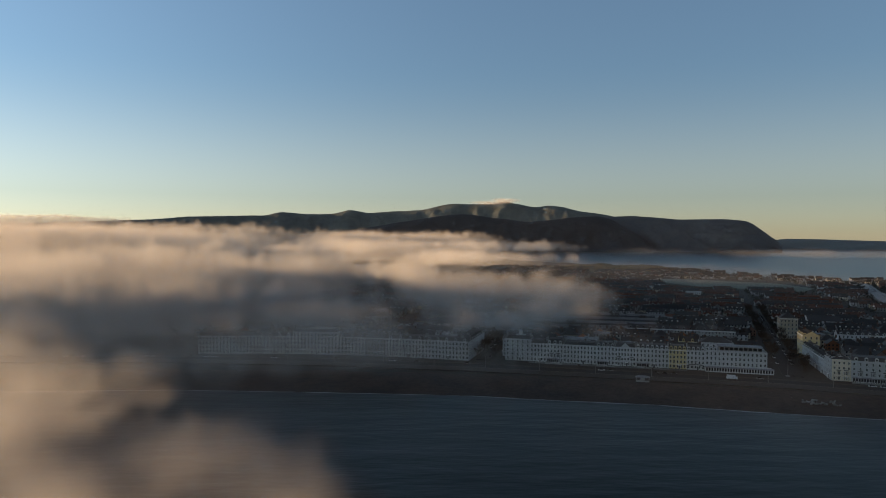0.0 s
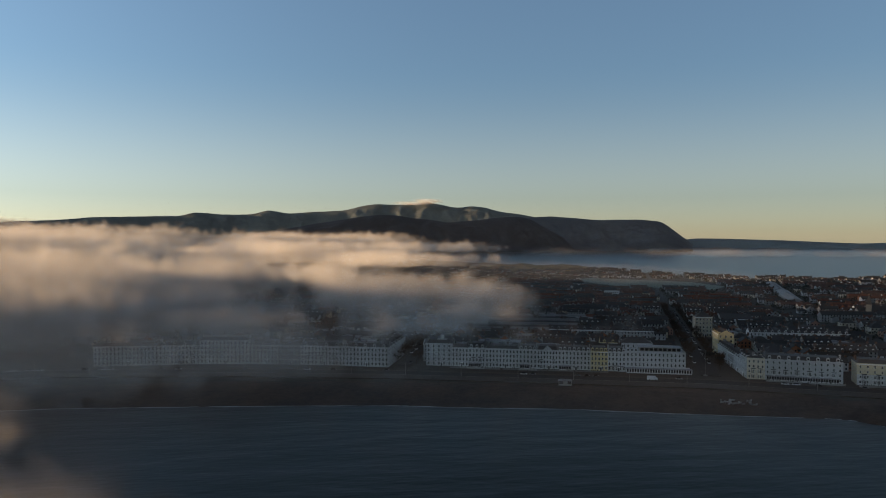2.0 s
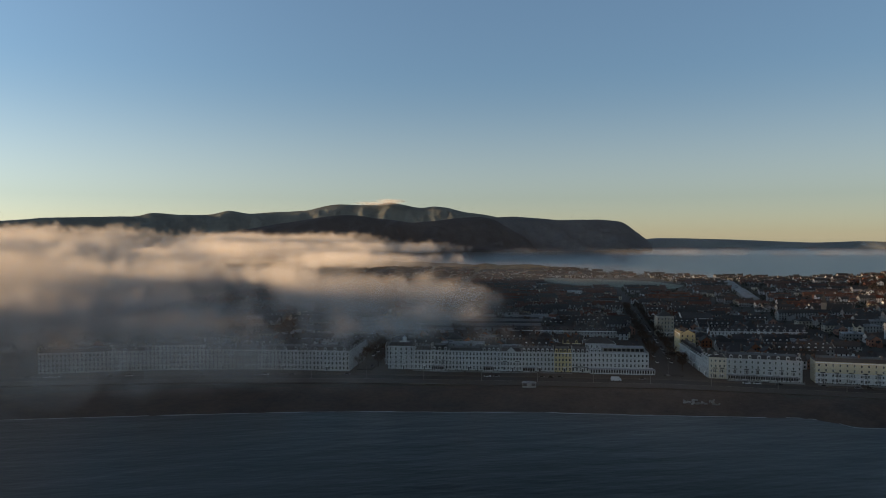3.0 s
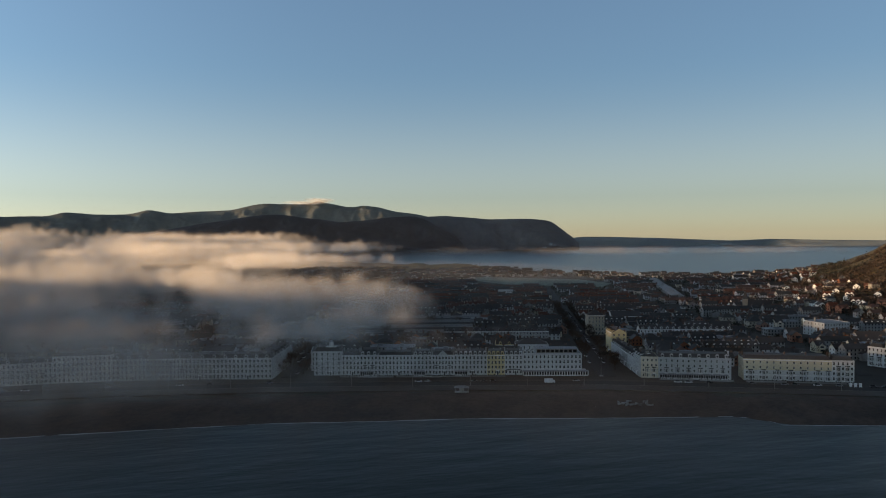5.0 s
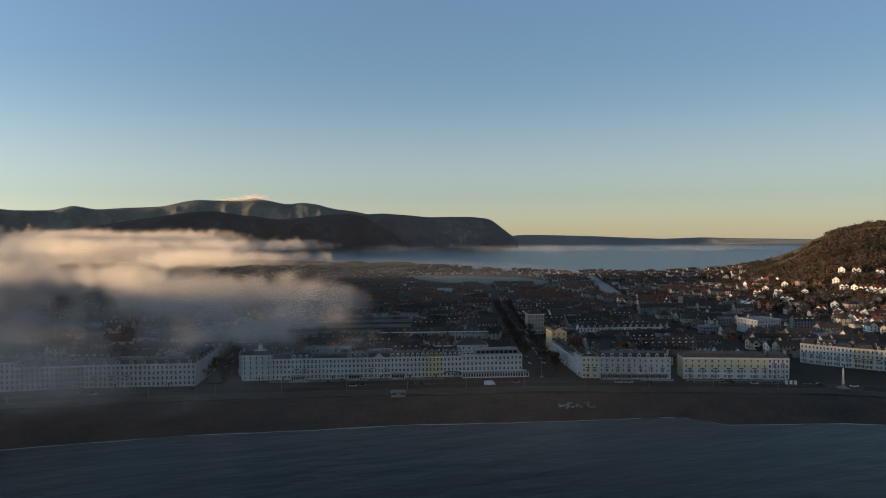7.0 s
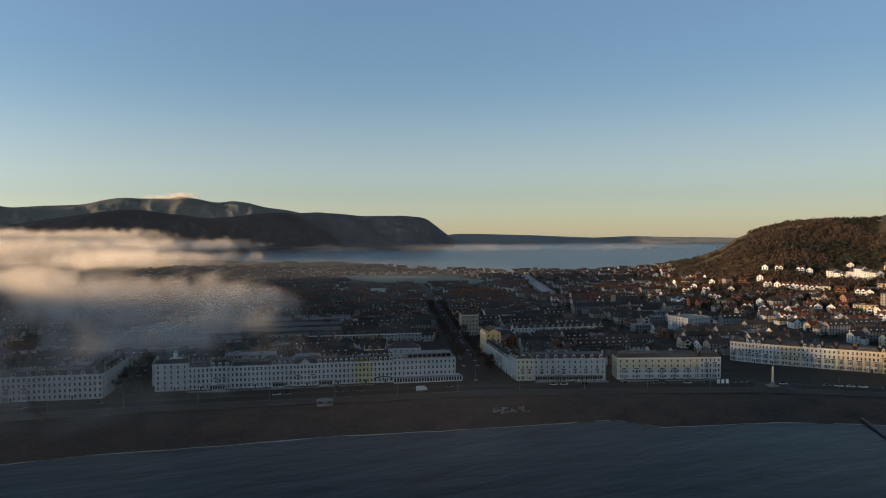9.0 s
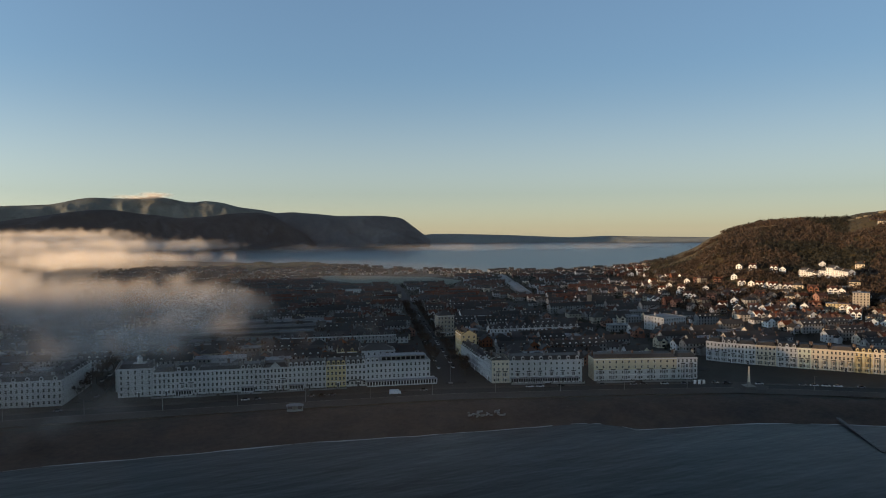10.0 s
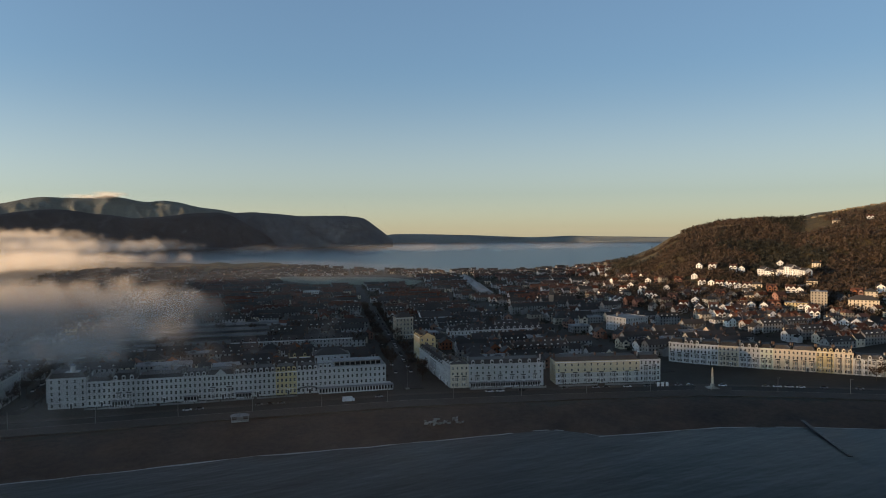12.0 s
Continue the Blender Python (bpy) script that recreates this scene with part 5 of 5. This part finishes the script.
def build_woods():
    g = random.Random(3)
    brown, dark, low = [], [], []
    k = 0
    while k < 29000:
        az, r = radians(g.uniform(41.5, 68)), g.uniform(780, 1480)
        if k > 24000:
            az, r = radians(g.uniform(41.5, 56)), g.uniform(1380, 1900)
        x, y = 39 + r * math.sin(az), 94 + r * math.cos(az)
        z = ground_at(x, y)
        if z < (10 if g.random() < 0.4 else 16) or inland(np.array(x), np.array(y))[0] < 60:
            k += 0.2
            continue
        k += 1
        bare = noise.noise(Vector((x / 110, y / 110, 1.5)))
        high = z / max(np.interp(math.degrees(az), HILL_AZ, HILL_H), 20)
        grass = high > 0.97 + 0.2 * bare and az < radians(49.5) or high > 0.86 + 0.25 * bare and az > radians(58)
        if (az < radians(54) and r > 1385 and bare > 0.28) or grass and g.random() < 0.5 or g.random() < (z - 105) / 60 and bare > -0.1 or any(abs(x - a) < 11 and abs(y - b) < 11 for a, b in TAKEN):
            continue
        h = g.choice((1.8, 2.4, 3.0, 3.8, 4.6)) * g.uniform(0.8, 1.25)
        if grass:
            h *= 0.3
        spot = (x, y, z - 0.6 + h * 0.6, h * g.uniform(0.7, 1.1), h)
        (dark if bare < -0.3 or g.random() < 0.10 else brown).append(spot)
    clumps("winter_woods", "brown leafless winter woods on the headland", brown, TWIGS)
    clumps("evergreen_woods", "dark evergreen trees scattered on the headland", dark, EVERGREEN)
    for _ in range(16000):
        u, v = g.uniform(-560, 860), g.uniform(28, 1500)
        x, y = to_xy(u, v)
        d = inland(np.array(x), np.array(y))[0]
        az = math.degrees(math.atan2(x - 39, y - 94))
        z = ground_at(x, y)
        if d < 45 or z > 40 or not -28 < az < 66 or not free(u, v, 3, 3) :
            continue
        h = g.uniform(1.3, 3.2) * (1.0 if v < 300 else 1.3)
        low.append((x, y, z + h * 0.7, h * g.uniform(0.7, 1.2), h))
    clumps("garden_trees", "dark garden trees and hedges between the houses", low, EVERGREEN)


build_woods()


def tree(label, seed, height, mat):
    """A winter tree: tapered trunk, forked limbs, a ragged crown of many small sprays."""
    g = random.Random(seed)
    t, c = Shape(), Shape()
    t.limb((0, 0, -0.5), (0.1, 0, height * 0.4), 0.32, 0.2, 7)
    tips = []
    for i in range(7):
        a = 2 * math.pi * i / 7 + g.uniform(-0.3, 0.3)
        s = (0.1, 0, height * g.uniform(0.28, 0.42))
        e = (math.cos(a) * height * 0.24, math.sin(a) * height * 0.24, height * g.uniform(0.6, 0.8))
        t.limb(s, e, 0.13, 0.05, 5)
        for k in range(3):
            b = a + g.uniform(-0.8, 0.8)
            e2 = (e[0] + math.cos(b) * height * 0.13, e[1] + math.sin(b) * height * 0.13, e[2] + height * g.uniform(0.02, 0.18))
            t.limb(e, e2, 0.05, 0.02, 4)
            tips += [e, e2]
    trunk = tagged(new("tree", t.data("tree", BARK)), label, "tree", "street trees")
    for p in tips:
        for k in range(16):
            q = [p[j] + g.gauss(0, height * 0.06) for j in range(3)]
            d = [Vector((g.gauss(0, 1), g.gauss(0, 1), g.gauss(0, 1))).normalized() * height * 0.045 for _ in range(3)]
            c.face([tuple(Vector(q) + e) for e in d])
    part("crown", c.data("crown", mat), trunk)
    return trunk


TREES = [tree("bare brown street tree with a ragged crown", 1, 9.0, TWIGS), tree("dark evergreen street tree", 2, 7.5, EVERGREEN), tree("broad leafless tree among the houses", 3, 11.0, TWIGS)]


def build_trees():
    g = random.Random(9)
    spots = [to_xy(14 + 0.09 * v + s * 8, v) for v in range(55, 430, 14) for s in (-1, 1)]
    spots += [(x, y) for x, y in along([(505, 320), (530, 290), (560, 255)], 6)] + [(495 + i * 3, 333 - i * 5) for i in range(8)]
    spots += [to_xy(24 + i * 1.5, 14 + i * 7) for i in range(6)]
    spots += [to_xy(-203 + s * 7.5, v) for v in range(6, 150, 13) for s in (-1, 1)]
    spots += [to_xy(g.uniform(-180, 300), g.uniform(30, 300)) for _ in range(40)]
    for x, y in spots:
        k = TREES[g.randrange(3)]
        m = pose(x, y, ground_at(x, y), 0, 0, g.uniform(0, 360))
        if k.name in used:
            copy_thing(k, m)
        else:
            used.add(k.name)
            k.matrix_world = m


build_trees()


# ---- sports field and roads inland ----
def flat_patch(name, pts, z, mat, label, category):
    s = Shape()
    s.solid([(x, y, z - 0.6) for x, y in pts], [(x, y, z) for x, y in pts])
    tagged(new(name, s.data(name, mat)), label, category, kind="structure")


flat_patch("sports_field", [to_xy(u, v) for u, v in ((-72, 1045), (15, 862), (185, 788), (222, 880), (180, 1000), (-10, 1100))], 5.1, FIELD, "pale frosted sports field among the houses", "field")
for off, v1, half in ((14, 790, 6.5), (-203, 520, 5.5), (188, 560, 4.5), (330, 500, 4.0)):
    pts = [to_xy(off + (0.09 * v if off == 14 else 0), v) for v in range(-6, v1, 20)]
    ribbon("road", pts, half, 4.75, ASPHALT, "town street of dark asphalt running inland", "road", thick=0.6)


# ---- seafront things ----
def obelisk():
    s = Shape()
    for k, (r, z) in enumerate(((4.5, 0.4), (3.4, 0.8), (2.4, 1.2))):
        s.box(-r, r, -r, r, z - 0.4 if k else -0.6, z)
    base = tagged(new("war_memorial_obelisk", s.data("war_memorial_obelisk", CONCRETE)), "tall pale stone obelisk on a stepped base", "monument")
    base.matrix_world = pose(391, 372.5, 4.9, 0, 0, -27) @ Matrix.Diagonal((0.7, 0.7, 0.82, 1))
    p = Shape()
    p.solid([(-1.3, -1.3, 1.2), (1.3, -1.3, 1.2), (1.3, 1.3, 1.2), (-1.3, 1.3, 1.2)], [(-1.2, -1.2, 3.2), (1.2, -1.2, 3.2), (1.2, 1.2, 3.2), (-1.2, 1.2, 3.2)])
    part("pedestal", p.data("pedestal", CONCRETE), base)
    q = Shape()
    q.solid([(-0.85, -0.85, 3.2), (0.85, -0.85, 3.2), (0.85, 0.85, 3.2), (-0.85, 0.85, 3.2)], [(-0.5, -0.5, 14.2), (0.5, -0.5, 14.2), (0.5, 0.5, 14.2), (-0.5, 0.5, 14.2)])
    q.solid([(-0.5, -0.5, 14.2), (0.5, -0.5, 14.2), (0.5, 0.5, 14.2), (-0.5, 0.5, 14.2)], [(-0.02, -0.02, 15.2), (0.02, -0.02, 15.2), (0.02, 0.02, 15.2), (-0.02, 0.02, 15.2)])
    part("shaft", q.data("shaft", CREAM), base, label="tapered pale granite shaft")
    flat_patch("memorial_terrace", [(379, 376), (389, 359), (402, 367), (392, 384)], 4.95, PAVING, "paved terrace round the memorial", "pavement")


obelisk()


def kiosk():
    s = Shape()
    s.box(-4.2, 4.2, -1.6, 1.6, 0, 0.5)
    for x in (-4, -1.4, 1.4, 4):
        for y in (-1.5, 1.5):
            s.tube(x, y, 0.13, 0.11, 0.5, 3.0, 6)
    s.box(-1.2, 1.2, -0.1, 0.1, 0.5, 2.6)
    base = tagged(new("promenade_shelter", s.data("promenade_shelter", GREY)), "small pale open-sided promenade shelter", "shelter")
    base.matrix_world = pose(131, 449, 4.75, 0, 0, -16)
    r = Shape()
    r.hip(-4.4, 4.4, -2.0, 2.0, 3.0, 1.1, None, 0.2)
    part("roof", r.data("roof", LEAD), base)


kiosk()


def car(name, label, L, W, H, paint, van=False):
    s = Shape()
    low = [(0, 0), (L, 0), (L, W), (0, W)]
    s.solid([(x, y, 0.3) for x, y in low], [(0.05 + x * 0.98, 0.06 + y * 0.93, H * 0.58) for x, y in low])
    b = tagged(new(name, s.data(name, paint)), label, name.replace("_", " "), "parked vehicles")
    c = Shape()
    x0, x1 = (L * 0.02, L * 0.9) if van else (L * 0.14, L * 0.78)
    c.solid([(x0, 0.08, H * 0.58), (x1, 0.08, H * 0.58), (x1, W - 0.08, H * 0.58), (x0, W - 0.08, H * 0.58)],
            [(x0 + (0.05 if van else 0.5), 0.25, H), (x1 - 0.7, 0.25, H), (x1 - 0.7, W - 0.25, H), (x0 + (0.05 if van else 0.5), W - 0.25, H)], 0)
    part("cabin", c.data("cabin", paint if van else GLASS), b)
    w = Shape()
    ring = [(0.33 * math.cos(a * math.pi / 5), 0.33 * math.sin(a * math.pi / 5)) for a in range(10)]
    w.solid([(x, 0, z) for x, z in ring], [(x, 0.22, z) for x, z in ring])
    wheel = w.data("wheel", RUBBER)
    for x in (L * 0.2, L * 0.8):
        for y in (0, W - 0.22):
            part("wheel", wheel, b, pose(x, y, 0.33))
    return b


CARS = [car("parked_car", "parked hatchback at the kerb", 4.2, 1.8, 1.5, CARPAINT), car("parked_car", "white parked estate car at the kerb", 4.6, 1.85, 1.5, VANPAINT), car("white_van", "long white delivery van on the seafront road", 6.8, 2.3, 2.7, VANPAINT, True)]


def build_cars():
    g = random.Random(21)
    CARS[2].matrix_world = pose(190, 458.5, 4.65, 0, 0, -15)
    line = shifted(FRONT, 4.6)
    for i in range(6, len(line) - 4):
        for k in range(2):
            if g.random() < 0.3:
                a, b = Vector(line[i]), Vector(line[i + 1])
                q = a.lerp(b, k * 0.5 + 0.1)
                kind = CARS[0 if g.random() < 0.6 else 1]
                m = pose(q.x, q.y, 4.65, 0, 0, math.degrees(math.atan2(b.y - a.y, b.x - a.x)))
                if kind.name in used:
                    copy_thing(kind, m)
                else:
                    used.add(kind.name)
                    kind.matrix_world = m
    for v in range(2, 120, 9):
        for s in (-1, 1):
            if g.random() < 0.5:
                x, y = to_xy(-203 + s * 4.4, v)
                copy_thing(CARS[g.randrange(2)], pose(x, y, 4.8, 0, 0, TURN + 90))
    for v in range(30, 420, 9):
        for s in (-1, 1):
            if g.random() < 0.6:
                x, y = to_xy(14 + 0.09 * v + s * 5.2, v)
                copy_thing(CARS[g.randrange(2)], pose(x, y, 4.8, 0, 0, TURN + 88))


build_cars()


def lamp(h):
    s = Shape()
    s.tube(0, 0, 0.16, 0.09, 0, h, 7)
    s.limb((0, 0, h - 0.3), (0, -1.3, h), 0.06, 0.05)
    s.tube(0, -1.4, 0.2, 0.14, h - 0.1, h + 0.12, 6)
    return s


def build_lamps():
    first = tagged(new("street_lamp", lamp(8.5).data("street_lamp", CONCRETE)), "tall pale promenade lamp post", "street lamp", "promenade lamps")
    pts = shifted(along(FRONT, 34), -7.0)
    for i, (x, y) in enumerate(pts[2::3]):
        m = pose(x, y, 4.7, 0, 0, 0)
        if i:
            copy_thing(first, m)
        else:
            first.matrix_world = m
    s = Shape()
    s.tube(0, 0, 0.15, 0.07, 0, 17, 8)
    s.tube(0, 0, 0.3, 0.05, 17, 17.4, 8)
    s.box(-1.2, 1.2, -1.2, 1.2, -0.3, 0.35)
    ob = tagged(new("flagpole", s.data("flagpole", GREY)), "tall grey flagpole at the street corner", "flagpole")
    ob.matrix_world = pose(236, 469, 4.7)


build_lamps()


def boat(L, W):
    s = Shape()
    k = 7
    rim, keel = [], []
    for i in range(2 * k):
        t = i / (k - 1) if i < k else (2 * k - 1 - i) / (k - 1)
        half = W / 2 * (1 - (2 * abs(t - 0.42)) ** 2.4 if t > 0.42 else 1 - 0.4 * (1 - t / 0.42))
        side = -1 if i < k else 1
        rim.append((t * L, side * max(half, 0.03), 0.75 + 0.25 * t))
        keel.append((0.1 + t * L * 0.9, side * max(half, 0.03) * 0.35, 0.0))
    s.solid(keel, rim)
    return s


def build_boats():
    g = random.Random(4)
    first = tagged(new("rowing_boat", boat(2.1, 0.9).data("rowing_boat", GREY)), "small white rowing boat drawn up on the shingle", "boat", "boats on the beach")
    for i in range(26):
        x, y = 221 + g.uniform(-9, 9), 400 + g.uniform(-4, 4)
        m = pose(x, y - (x - 221) * 0.3, ground_at(x, y - (x - 221) * 0.3) + 0.15, g.uniform(-8, 8), 0, g.uniform(-40, 220))
        if i:
            copy_thing(first, m)
        else:
            first.matrix_world = m


build_boats()


def groyne():
    s = Shape()
    a, b = Vector((383, 312)), Vector((349, 268))
    for i in range(26):
        p, q = a.lerp(b, i / 26), a.lerp(b, (i + 0.93) / 26)
        n = Vector((-(b - a).y, (b - a).x)).normalized() * 0.9
        z = 1.5 - 1.2 * i / 26
        s.solid([(*(p + n), -2), (*(q + n), -2), (*(q - n), -2), (*(p - n), -2)], [(*(p + n), z), (*(q + n), z - 0.03), (*(q - n), z - 0.03), (*(p - n), z)])
    tagged(new("groyne", s.data("groyne", IRON)), "dark timber and stone groyne running into the sea", "groyne")


groyne()


def boards():
    first = None
    for i, (x, y) in enumerate(((366, 391.5), (368.5, 390.3), (371, 389.1))):
        s = Shape()
        s.box(-0.8, 0.8, -0.06, 0.06, 0.6, 3.0)
        s.box(-0.7, -0.6, -0.05, 0.05, 0, 0.6)
        s.box(0.6, 0.7, -0.05, 0.05, 0, 0.6)
        if first is None:
            first = tagged(new("notice_board", s.data("notice_board", FRAME)), "white notice board beside the promenade", "notice board", "notice boards")
            first.matrix_world = pose(x, y, 4.7, 0, 0, -26)
        else:
            copy_thing(first, pose(x, y, 4.7, 0, 0, -26))


boards()
